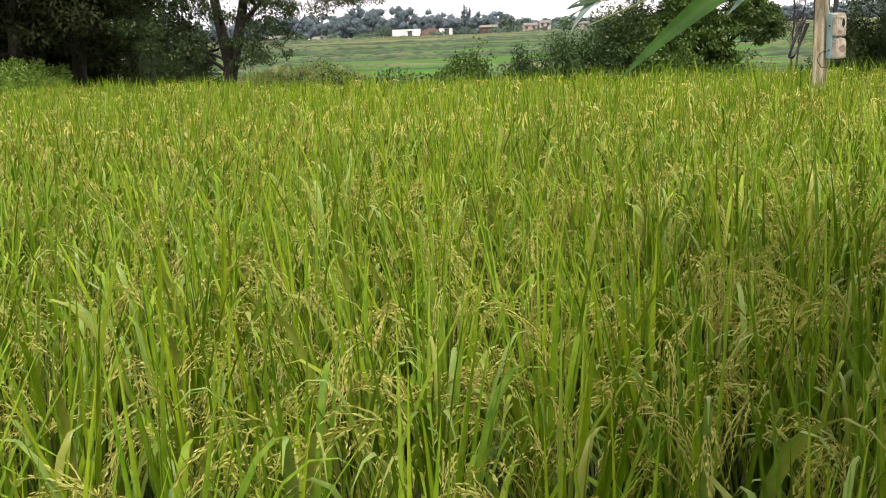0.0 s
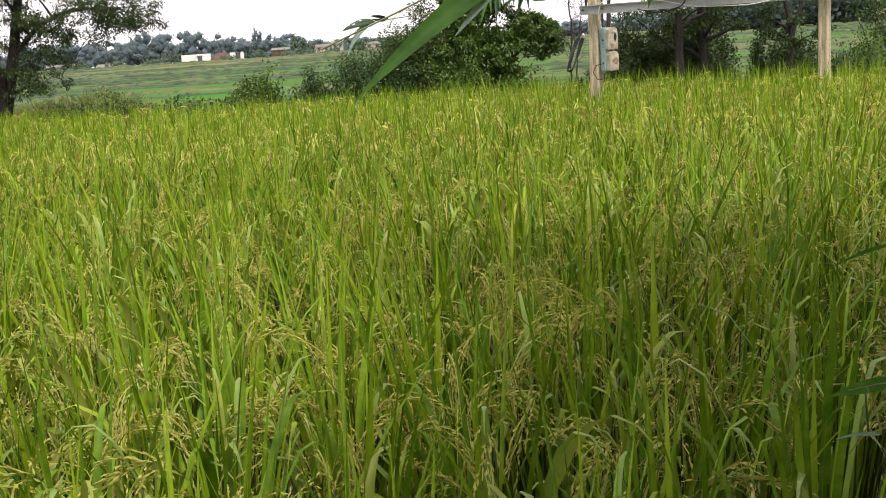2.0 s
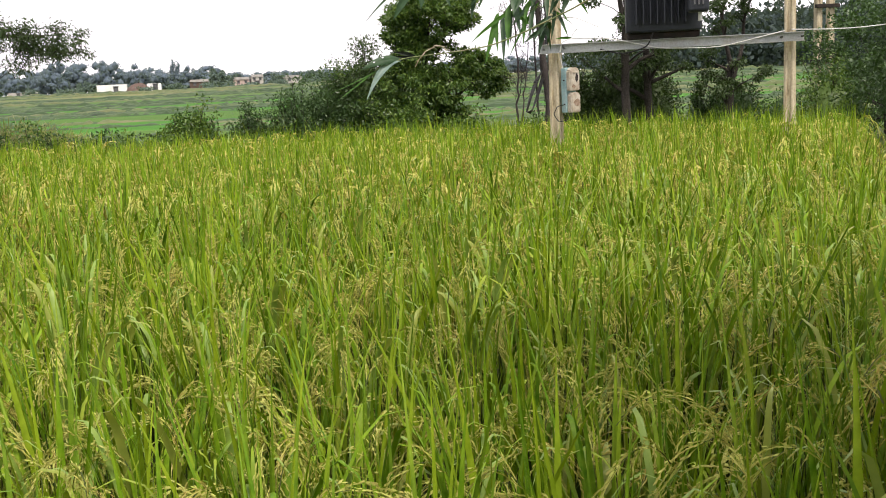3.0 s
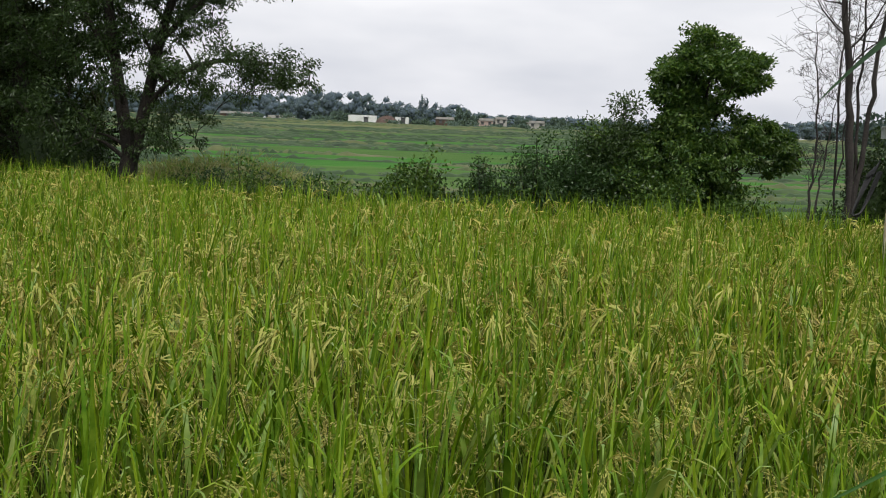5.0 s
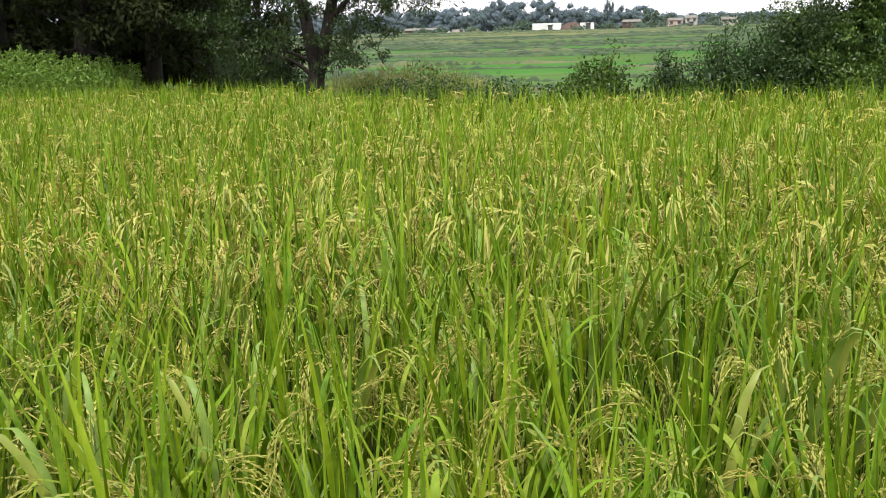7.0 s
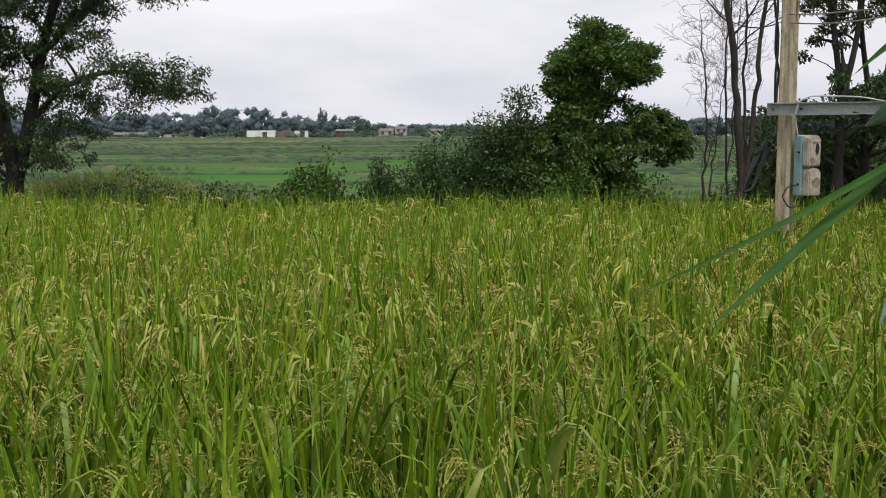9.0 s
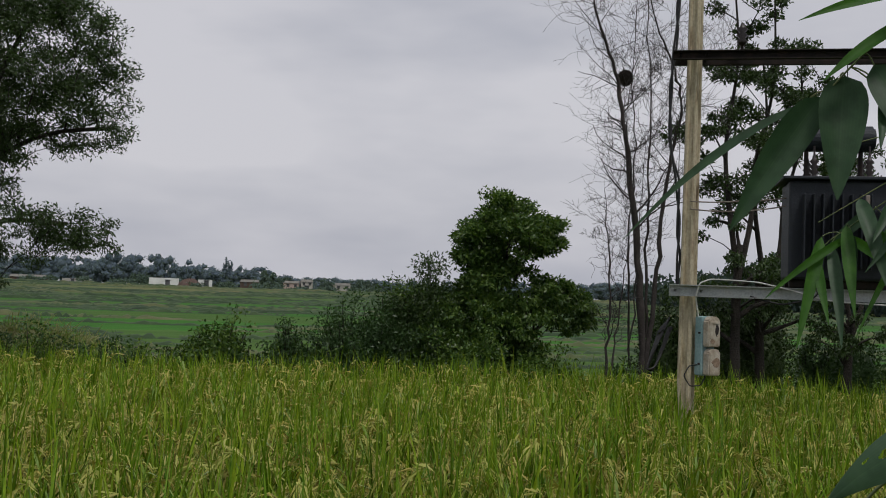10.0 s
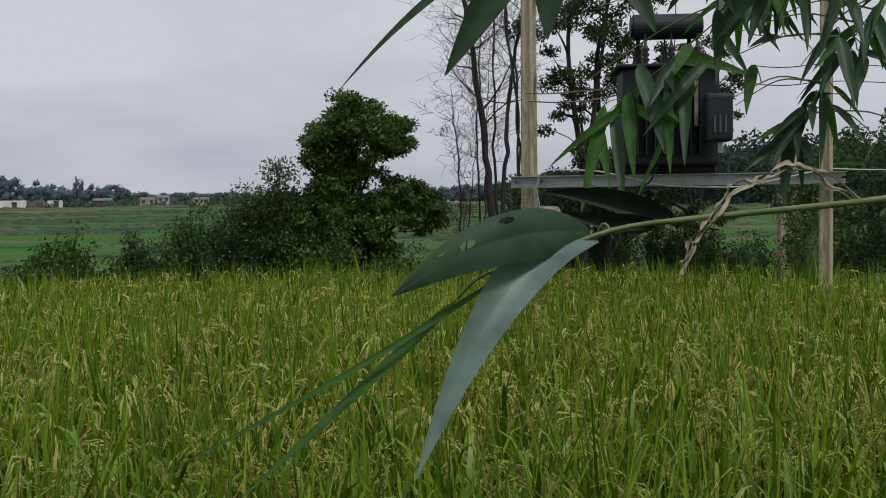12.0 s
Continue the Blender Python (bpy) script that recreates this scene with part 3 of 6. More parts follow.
# the spreading tree at the far corner of the paddy
tree("feathery_tree", polar(-15.3, 15.9),
     [(1.75, 0, 4.65, 1.4, 1.4, 1.0), (1.7, -0.3, 2.35, 1.1, 0.9, 0.4), (0.1, 0, 6.5, 1.7, 1.5, 1.2), (-0.9, 0.1, 3.3, 1.2, 1.1, 0.9), (0.6, 0.1, 3.5, 1.1, 0.9, 0.8), (2.3, 0.1, 3.85, 0.85, 0.9, 0.45), (1.5, 0.1, 5.9, 1.1, 1.1, 0.7),
      (-1.6, 0.2, 5.0, 1.4, 1.2, 1.1), (-0.6, -0.2, 1.5, 0.6, 0.5, 0.45), (0.1, 0, 2.4, 0.9, 0.8, 0.5), (1.0, 0, 3.7, 1.0, 0.9, 0.7), (0.75, -0.2, 1.35, 0.4, 0.4, 0.35), (-1.2, 0, 2.2, 0.7, 0.7, 0.5), (-0.4, 0.1, 2.7, 0.8, 0.7, 0.5), (0.95, 0, 2.0, 0.6, 0.6, 0.4), (2.4, -0.2, 2.4, 0.65, 0.6, 0.36), (1.5, 0, 4.9, 1.4, 1.1, 0.8), (0.4, 0, 4.6, 1.2, 1.0, 0.9), (1.1, 0, 2.9, 0.6, 0.6, 0.3), (0.85, 0, 1.6, 0.6, 0.5, 0.4)],
     1240, 122, 0.225, (0.066, 0.022), 1.15, 0.19, M_LEAF_A, M_BARK, "tall spreading tree with fine drooping dark green leaves", seed=3, lean=(0.26, 0.0), droop=0.5,
     limbs=[[(0.26, 0, 1.0), (0.5, 0, 1.9), (0.7, 0.05, 3.0), (1.2, 0, 4.3), (1.6, 0, 5.2)], [(0.26, 0, 1.0), (0.1, 0, 2.0), (-0.1, 0.1, 3.2), (-0.1, 0, 4.8), (0.1, 0, 6.4)],
            [(0.06, 0.03, 2.3), (-0.5, 0.1, 3.2), (-1.3, 0.2, 4.6)], [(0.45, 0, 1.75), (0.9, -0.15, 2.25), (1.5, -0.3, 2.5), (2.3, -0.35, 2.45)], [(0.65, 0, 2.7), (1.2, 0.05, 3.3), (1.9, 0.1, 3.75), (2.8, 0.1, 3.85)]])

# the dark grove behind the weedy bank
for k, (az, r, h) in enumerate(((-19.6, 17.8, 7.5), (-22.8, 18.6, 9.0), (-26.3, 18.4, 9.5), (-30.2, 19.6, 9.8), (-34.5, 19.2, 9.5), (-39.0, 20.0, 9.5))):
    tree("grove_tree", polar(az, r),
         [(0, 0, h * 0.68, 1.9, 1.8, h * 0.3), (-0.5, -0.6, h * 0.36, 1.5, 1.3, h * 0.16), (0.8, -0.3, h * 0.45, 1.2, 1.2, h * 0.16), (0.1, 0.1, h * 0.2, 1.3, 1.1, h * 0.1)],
         130, 130, 0.42, (0.12, 0.05), h * 0.33, 0.16, M_LEAF_GROVE_SHADED, M_BARK, "dense dark evergreen tree in a shaded grove", seed=20 + k, group="grove trees")
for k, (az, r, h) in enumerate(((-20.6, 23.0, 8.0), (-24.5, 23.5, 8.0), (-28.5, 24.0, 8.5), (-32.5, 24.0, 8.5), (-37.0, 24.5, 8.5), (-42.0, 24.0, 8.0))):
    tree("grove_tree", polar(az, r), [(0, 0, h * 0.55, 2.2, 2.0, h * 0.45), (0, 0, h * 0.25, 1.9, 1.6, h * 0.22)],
         80, 90, 0.55, (0.26, 0.13), h * 0.3, 0.16, M_LEAF_GROVE_SHADED, M_BARK, "dense dark evergreen tree deep in the grove", seed=40 + k, group="grove trees")

# the round-headed tree with shrubs at its foot
tree("round_tree", polar(15.1, 13.9),
     [(0.25, 0, 2.5, 0.68, 0.62, 0.42), (0.14, 0, 2.92, 0.36, 0.36, 0.2), (0.66, 0, 2.55, 0.36, 0.4, 0.26), (-0.28, 0.05, 2.42, 0.32, 0.36, 0.28), (0.1, 0.1, 2.05, 0.5, 0.45, 0.16), (1.08, 0.05, 1.6, 0.34, 0.36, 0.4), (0.78, 0, 1.78, 0.3, 0.34, 0.24),
      (-0.1, 0, 1.85, 0.36, 0.4, 0.28), (-0.2, 0, 1.5, 0.62, 0.55, 0.32), (0.25, -0.1, 1.45, 0.45, 0.45, 0.36), (-0.35, -0.1, 1.05, 0.55, 0.5, 0.3), (0.45, 0, 0.95, 0.3, 0.35, 0.2)],
     360, 165, 0.16, (0.066, 0.028), 0.9, 0.07, M_LEAF_B, M_BARK, "small round-headed tree with broad glossy dark leaves", seed=7, droop=0.6,
     limbs=[[(0.0, 0, 0.8), (0.08, 0, 1.5), (0.2, 0, 2.2), (0.25, 0, 2.85)], [(0.0, 0, 0.7), (0.5, 0, 1.2), (0.9, 0, 1.5), (1.1, 0, 1.75)], [(0.1, 0, 1.5), (0.4, 0, 2.1), (0.6, 0, 2.5)]])


# bare trees
def bare_tree(base, stems, label, seed, twig=1.0, every=7):
    """A leafless tree: stems given as points, with boughs and fine twigs growing off them."""
    rng = np.random.default_rng(seed)
    root = thing_empty("bare_tree", label, "tree", (base[0], base[1], 0.0), "bare trees")
    g = Geo()

    def limb(p, d, length, rad, depth):
        """A twig and the finer ones off it."""
        n = 6 if depth < 3 else 4
        pts, q, dd = [p], p.copy(), d.copy()
        for k in range(n - 1):
            dd = unit(dd + rng.normal(size=3) * 0.2 + np.array([0, 0, 0.1 if depth < 3 else 0.03]))
            q = q + dd * length / (n - 1)
            pts.append(q)
        rr = np.linspace(rad, max(rad * 0.35, 0.0018), n)
        tube(g, pts, rr, 5 if depth < 2 else 3)
        if depth >= 4:
            return
        for c in range((0, 5, 5, 3)[depth]):
            at_k = rng.integers(1, n)
            side = unit(np.cross(dd, rng.normal(size=3)))
            turn = rng.uniform(0.45, 0.95)
            limb(np.array(pts[at_k]), unit(dd * (1 - turn * 0.5) + side * turn), length * rng.uniform(0.4, 0.65), max(rr[at_k] * rng.uniform(0.45, 0.65), 0.0022), depth + 1)

    for si, (points, thick) in enumerate(stems):
        line = np.array(points, float)
        fine = np.concatenate([np.linspace(p, q, 7)[:-1] for p, q in zip(line, line[1:])] + [line[-1:]])
        for _ in range(5):
            fine[1:-1] = (fine[:-2] + 2 * fine[1:-1] + fine[2:]) / 4
        fine[1:-1] += rng.normal(size=(len(fine) - 2, 3)) * 0.012
        rr = thick * np.linspace(1, 0.13, len(fine)) * (1 + 0.08 * rng.normal(size=len(fine)))
        stem = Geo()
        tube(stem, fine, rr, 9)
        child("trunk" if si == 0 else "stem", stem.mesh("stem", [M_BARK_GREY], True), root)
        for k in range(int(len(fine) * 0.34), len(fine)):
            for c in range(1 + int(rng.uniform() < 0.15 * twig)):
                a = rng.uniform(0, 2 * np.pi)
                d = unit(np.array([math.cos(a), math.sin(a), rng.uniform(0.25, 1.2)]))
                limb(fine[k], d, rng.uniform(0.35, 1.0) * twig, max(rr[k] * 0.36, 0.004), 2 if k % every else 1)
    child("twig_spray", g.mesh("twig_spray", [M_BARK_GREY], True), root, "fine bare twigs")
    return root


NEST = (5.69, 13.68, 4.78)


def nest():
    """A bird's nest: a ragged ball of sticks."""
    rng = np.random.default_rng(2)
    g = Geo()
    g.add(CORE * (0.078, 0.078, 0.088), CORE_Q)
    for k in range(160):
        d = unit(rng.normal(size=3))
        p = d * 0.085 * (1, 1, 1.15)
        t = unit(np.cross(d, rng.normal(size=3))) * rng.uniform(0.04, 0.08)
        tube(g, [p - t, p * 1.12, p + t], 0.006, 3)
    ob = new("bird_nest", g.mesh("bird_nest", [M_NEST]))
    ob.location = NEST
    tagged(ob, "ragged round bird nest of dark sticks in a bare tree", "nest")


nest()
bare_tree(polar(23.3, 14.0), [
    ([(0, 0, -0.1), (0.0, 0, 1.0), (-0.1, 0.0, 2.2), (-0.25, 0.05, 3.4), (-0.3, 0.1, 4.0), (-0.45, 0.1, 4.7), (-0.75, 0.1, 5.4), (-0.9, 0.15, 6.2)], 0.06),
    ([(0.02, 0, 0.6), (0.1, -0.05, 1.6), (0.15, -0.1, 2.6), (0.25, -0.1, 3.5), (0.42, -0.15, 4.2), (0.28, -0.1, 4.8), (-0.05, -0.1, 5.4), (-0.15, -0.1, 6.4)], 0.036),
    ([(0.03, 0, 1.2), (0.04, 0.1, 2.6), (0.1, 0.15, 4.0), (0.05, 0.2, 5.2), (0.0, 0.2, 6.6)], 0.02)],
    "tall leafless tree with several stems and fine grey twigs", 12, every=5)
bare_tree(polar(22.4, 14.4), [([(0, 0, -0.1), (0.04, 0, 1.2), (-0.02, 0, 2.4), (0.06, 0, 3.6), (-0.02, 0, 4.8), (0.05, 0, 6.0)], 0.019),
                              ([(0.02, 0, 1.0), (0.18, 0.1, 2.0), (0.2, 0.1, 3.2), (0.32, 0.1, 4.4)], 0.012)], "tall slender leafless tree with fine grey twigs", 18, 0.8)
bare_tree(polar(21.2, 13.6), [([(0, 0, -0.1), (0.03, 0, 0.8), (0.08, 0, 1.6), (0.02, 0, 2.4), (-0.05, 0, 3.1)], 0.024),
                              ([(0.02, 0, 0.3), (0.16, 0, 1.1), (0.24, 0, 1.9), (0.36, 0.05, 2.8)], 0.016)], "slender leafless young tree", 15, 0.5, 9)
# thinly leaved trees behind the transformer
for k, (az, r, h, lean) in enumerate(((27.9, 14.5, 6.6, 0.02), (29.4, 15.2, 5.6, -0.03), (33.6, 17.5, 4.2, 0.02))):
    tree("thin_tree", polar(az, r), [(0.1, 0, h * 0.84, 0.75, 0.8, h * 0.15), (-0.25, 0, h * 0.57, 0.7, 0.7, h * 0.08), (0.5, 0, h * 0.66, 0.4, 0.5, h * 0.08), (0.15, 0, h * 0.31, 0.6, 0.6, h * 0.06), (-0.45, 0, h * 0.26, 0.5, 0.5, h * 0.05), (-0.2, 0, h * 0.4, 0.4, 0.4, h * 0.05)],
         74, 170, 0.17, (0.064, 0.028), h * 0.38, 0.08, M_LEAF_A, M_BARK, "tall thinly leaved tree with a dark trunk", seed=60 + k, lean=(lean, 0), droop=0.5, group="thin trees",
         limbs=[[(0.03, 0, h * 0.33), (-0.1, 0, h * 0.45), (-0.18, 0.05, h * 0.58), (0.02, 0, h * 0.75), (-0.1, 0, h * 0.92)], [(0.03, 0, h * 0.3), (0.25, 0, h * 0.44), (0.3, 0.1, h * 0.56), (0.55, 0, h * 0.7), (0.5, 0, h * 0.9)]])
# tree and bushes at the right corner
for k, (az, r, h, w) in enumerate(((42.5, 17.0, 2.3, 1.6), (46.5, 15.0, 2.9, 1.8), (50.5, 13.5, 3.2, 1.8))):
    tree("corner_tree", polar(az, r), [(0, 0, h * 0.6, w, w, h * 0.34), (0.3, 0, h * 0.3, w * 1.1, w, h * 0.22)], 120, 110, 0.25, (0.085, 0.036), h * 0.3, 0.08, M_LEAF_SHRUB, M_BARK,
         "leafy green tree at the corner of the paddy", seed=80 + k, group="corner trees")

# shrubs along the far edge of the paddy
for k, (az, r, w, h, n, mat, label) in enumerate((
        (0.45, 13.3, 1.0, 1.4, 1900, M_LEAF_B, "rounded dark green shrub at the field edge"),
        (-6.9, 14.4, 1.0, 0.95, 1000, M_LEAF_SHRUB, "low green shrub at the field edge"), (-8.4, 15.0, 1.1, 0.85, 1100, M_LEAF_SHRUB, "low green shrub at the field edge"),
        (-4.0, 13.6, 0.8, 1.0, 800, M_LEAF_SHRUB, "low green shrub at the field edge"), (4.2, 13.0, 0.8, 1.35, 900, M_LEAF_SHRUB, "thin feathery green shrub at the field edge"),
        (7.2, 13.2, 1.2, 1.65, 1700, M_LEAF_SHRUB, "thin feathery green shrub at the field edge"), (9.3, 13.4, 1.3, 1.75, 3000, M_LEAF_SHRUB, "feathery grey-green shrub at the field edge"),
        (11.9, 13.7, 1.6, 2.15, 4600, M_LEAF_A, "tall feathery grey-green shrub"), (10.6, 13.5, 1.3, 1.75, 3200, M_LEAF_A, "feathery grey-green shrub at the field edge"), (12.4, 13.6, 1.3, 1.75, 2400, M_LEAF_B, "dense dark green shrub beside the round tree"),
        (13.9, 13.2, 1.2, 1.3, 1900, M_LEAF_B, "dense dark green shrub beside the round tree"), (17.9, 13.2, 1.2, 1.12, 1500, M_LEAF_B, "low spreading green shrub"),
        (-16.8, 17.0, 1.3, 1.7, 1200, M_LEAF_A, "dark bush under the spreading tree"), (-18.3, 17.4, 1.7, 2.5, 1900, M_LEAF_A, "tall dark bush at the edge of the grove"), (-15.4, 16.6, 0.9, 1.15, 700, M_LEAF_A, "dark bush under the spreading tree"),
        (2.2, 13.1, 0.7, 0.95, 600, M_LEAF_SHRUB, "low green shrub at the field edge"), (22.2, 13.8, 0.7, 0.95, 500, M_LEAF_SHRUB, "low green shrub at the field edge"),
        (24.3, 15.2, 0.9, 1.9, 1600, M_LEAF_A, "dark green bush under thin trees"), (25.8, 15.5, 1.1, 1.7, 1500, M_LEAF_A, "dark green bush under thin trees"), (27.5, 15.7, 1.3, 2.0, 2200, M_LEAF_A, "dark green bush under thin trees"), (29.3, 15.9, 1.2, 1.8, 1800, M_LEAF_A, "dark green bush under thin trees"),
        (31.5, 18.5, 0.5, 1.25, 400, M_LEAF_SHRUB, "small conical green shrub"), (32.4, 18.5, 0.45, 1.25, 380, M_LEAF_SHRUB, "small conical green shrub"), (33.1, 18.5, 0.45, 1.2, 360, M_LEAF_SHRUB, "small conical green shrub"),
        (34.0, 18.0, 1.0, 1.45, 1000, M_LEAF_SHRUB, "rounded grey-green shrub beyond the paddy"), (36.5, 18.0, 1.2, 1.15, 700, M_LEAF_SHRUB, "low green shrub at the field edge"), (40.0, 14.5, 1.1, 1.6, 1100, M_LEAF_B, "dark green bush at the corner"))):
    shrub(polar(az, r), w, h, int(n * 3.6), (0.06, 0.021) if "feathery" in label else (0.056, 0.03), mat, label, 100 + k, stems=16 if "feathery" in label else 7, fill=0.5 if "feathery" in label else 0.92 if "rounded" in label else 0.7)

rng1 = np.random.default_rng(51)
for k, az in enumerate(np.arange(-12.5, 14, 1.25)):
    near = 15.6 if az < -9 else 14.2 if az < -4 else 12.9
    shrub(polar(az + rng1.normal() * 0.3, near + rng1.uniform(-0.2, 0.6)), rng1.uniform(0.9, 1.5), rng1.uniform(0.8, 1.1) * (0.95 if az < -9.4 else 1.08 if az < -4 else 1.12), 1900, (0.055, 0.028), (M_LEAF_A, M_LEAF_B, M_LEAF_SHRUB, M_LEAF_B)[k % 4],
          "low tangled scrub along the field edge", 150 + k)


def weed_bank():
    """A weedy bank of nettles and vines in front of the grove."""
    rng = np.random.default_rng(9)
    n = 34000
    t = rng.uniform(0, 1, n)
    az = -43 + 19.5 * t
    r = 16.6 + 1.2 * t + rng.normal(size=n) * 0.55
    top = (2.0 - 0.75 * t ** 1.3) * (1 + 0.02 * np.sin(t * 37) + 0.025 * np.sin(t * 91) + 0.03 * np.sin(t * 233))
    cross = np.clip(1 - ((r - 16.9 - 1.2 * t) / 1.5) ** 2, 0.15, 1)
    z = top * cross * rng.uniform(0.25, 1.0, n) ** 0.35
    p = np.stack([HERE[0] + r * np.sin(np.radians(az)), HERE[1] + r * np.cos(np.radians(az)), z], -1)
    g = Geo()
    leaves_at(g, p, 0.055, 0.024, rng, 0.05)
    tagged(new("weed_thicket", g.mesh("weed_thicket", [M_LEAF_WEED])), "bank overgrown with bright green weeds", "weeds", kind="stuff")


weed_bank()


M_PALE_GRASS = foliage("pale_grass", [(0.27, 0.3, 0.12), (0.38, 0.39, 0.19), (0.5, 0.47, 0.27)], 0.3, 0.8, gloss=0.1)


def grass_mound():
    """A low mound of long pale grass beside the big tree."""
    rng = np.random.default_rng(29)
    g = Geo()
    for az, r, w, h in ((-11.2, 18.4, 2.2, 1.0), (-9.2, 18.0, 2.6, 1.15), (-7.3, 17.6, 2.2, 0.95), (-5.6, 17.4, 1.8, 0.7), (-12.8, 19.5, 2.4, 0.9), (-3.4, 17.0, 1.6, 0.5)):
        c = polar(az, r)
        n = 2600
        d = unit(rng.normal(size=(n, 3)))
        d[:, 2] = np.abs(d[:, 2])
        p = d * (w / 2, w / 2, h * 0.8) * (1 + 0.08 * rng.normal(size=(n, 1))) + (c[0], c[1], 0)
        leaves_at(g, p, 0.24, 0.016, rng, -0.1, outward=d * 0.8, mat=(rng.uniform(size=n) < 0.25).astype(int))
        v = CORE * (w * 0.48, w * 0.48, h * 0.76) * (1 + 0.05 * rng.normal(size=(len(CORE), 1))) + (c[0], c[1], 0)
        g.add(v, CORE_Q, mat=2)
    tagged(new("grass_mound", g.mesh("grass_mound", [M_PALE_GRASS, M_LEAF_WEED, M_PALE_GRASS])), "low mound of long pale seeding grass", "grass", kind="stuff")


M_BANK_GRASS = foliage("bank_grass", [(0.07, 0.1, 0.03), (0.12, 0.16, 0.05), (0.18, 0.2, 0.08), (0.09, 0.13, 0.035)], 0.25, 0.7, gloss=0.12)


def border_weeds():
    """Short grass and weeds on the earth bank along the near border."""
    rng = np.random.default_rng(19)
    n = 42000
    f = rng.uniform(0, 1, n) ** 1.3 * 15.0
    s = rng.uniform(0, 1, n) ** 1.4 * 2.0 - 0.08
    x, y = -0.3 + f * 0.559 + s * 0.829, -3.75 + f * 0.829 - s * 0.559
    z = land_height(x, y) + rng.uniform(0, 1, n) ** 2 * 0.2
    g = Geo()
    leaves_at(g, np.stack([x, y, z], -1), 0.12, 0.012, rng, -0.5, mat=(rng.uniform(size=n) < 0.3).astype(int))
    leaves_at(g, np.stack([x, y, z * 0.95], -1)[::4], 0.05, 0.026, rng, 0.0, mat=2)
    tagged(new("border_weeds", g.mesh("border_weeds", [M_BANK_GRASS, M_PALE_GRASS, M_LEAF_WEED])), "short dull grass and weeds on the earth bank", "weeds", kind="stuff")


border_weeds()
grass_mound()


def woods(name, label, spots, mat, leaf, seed, lumps=24, solid=True):
    """Far trees, too many and too far to tell apart: ragged crowns of many small lumps with leaves over them."""
    rng = np.random.default_rng(seed)
    ball, ball_q = ball_grid(4, 6)
    g = Geo()
    for az, r, w, h, n in spots:
        c = polar(az, r)
        z0 = float(land_height(c[0], c[1]))
        at_ = unit(rng.normal(size=(lumps, 3))) * rng.uniform(0.15, 1, (lumps, 1)) ** 0.5 * (w * 0.45, w * 0.45, h * 0.42)
        at_ += (c[0], c[1], z0 + h * 0.44)
        at_[: lumps // 3, 2] = z0 + h * rng.uniform(0.05, 0.5, lumps // 3)
        for q in at_ if solid else ():
            size = rng.uniform(0.06, 0.085)
            g.add(ball * (w * size, w * size, h * size * 1.3) * (1 + 0.22 * rng.normal(size=(len(ball), 1))) + q, ball_q)
        tube(g, [(c[0], c[1], z0 - 0.2), (c[0], c[1], z0 + h * 0.3)], [0.02 * w, 0.012 * w], 5)
        pick = at_[rng.integers(0, lumps, n)]
        p = pick + unit(rng.normal(size=(n, 3))) * rng.uniform(0.3, 1.0, (n, 1)) ** 0.5 * (w * 0.115, w * 0.115, h * 0.12)
        p[:, 2] = np.maximum(p[:, 2], z0)
        leaves_at(g, p, leaf, leaf * 0.7, rng, 0.0)
    tagged(new(name, g.mesh(name, [mat])), label, "trees", kind="stuff")


rng0 = np.random.default_rng(77)
# how high the far trees stand along the horizon, by bearing
SKYLINE = ((-30, -9.4, -3.5, -2.6, -1.8, -1.1, -0.1, 1.6, 2.5, 3.4, 4.1, 5.6, 6.9, 7.9, 9.0, 14.0, 20.0, 26.0, 50.0), (10.5, 9.6, 11.2, 12.0, 9.4, 11.0, 9.4, 9.2, 8.0, 7.2, 5.6, 5.2, 5.8, 5.4, 4.4, 4.8, 6.5, 7.5, 8.0))
FAR = []
for az in np.arange(-28, 48, 0.48):
    h = float(np.interp(az, *SKYLINE)) * (rng0.uniform(0.66, 0.9) if rng0.uniform() < 0.6 else rng0.uniform(0.9, 1.05))
    FAR.append((az + rng0.normal() * 0.12, rng0.uniform(340, 400), rng0.uniform(11, 19), h * 1.06, 1050))
FAR += [(-2.55, 350, 6, 11.6, 700), (-1.15, 350, 11, 10.4, 900), (1.05, 380, 5, 11.5, 700), (1.0, 380, 2.2, 13.6, 260), (1.75, 370, 5, 10.0, 500)]
NEARER = [(2.85, 318, 6.5, 6.2, 1100), (3.3, 316, 6, 5.8, 1100), (4.0, 320, 5, 4.4, 700), (6.3, 320, 5, 4.0, 600), (8.0, 318, 6, 4.6, 800), (8.5, 320, 5, 4.0, 700), (-3.6, 300, 4, 3.6, 600), (-3.1, 296, 3, 2.6, 500)]
NEARER += [(az + rng0.normal() * 0.5, rng0.uniform(262, 292), rng0.uniform(3, 7), rng0.uniform(0.8, 1.9), 160) for az in np.arange(-11, 12, 0.75)]
# haze over these trees comes from their leaf colours alone
woods("distant_woods", "blue-green line of trees across the plain, haze painted in", FAR, M_LEAF_FAR_HAZED, 0.66, 6, 24, True)
woods("distant_woods", "greener trees and scrub before the far line", NEARER, M_LEAF_MID_HAZED, 0.6, 16, 24, False)
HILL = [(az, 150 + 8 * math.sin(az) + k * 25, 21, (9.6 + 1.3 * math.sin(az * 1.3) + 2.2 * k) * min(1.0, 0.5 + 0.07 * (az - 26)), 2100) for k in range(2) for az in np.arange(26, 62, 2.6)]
woods("wooded_rise", "dark wooded rise beyond the plots, blue with painted haze", HILL, M_LEAF_HILL_HAZED, 0.85, 8, 60, False)


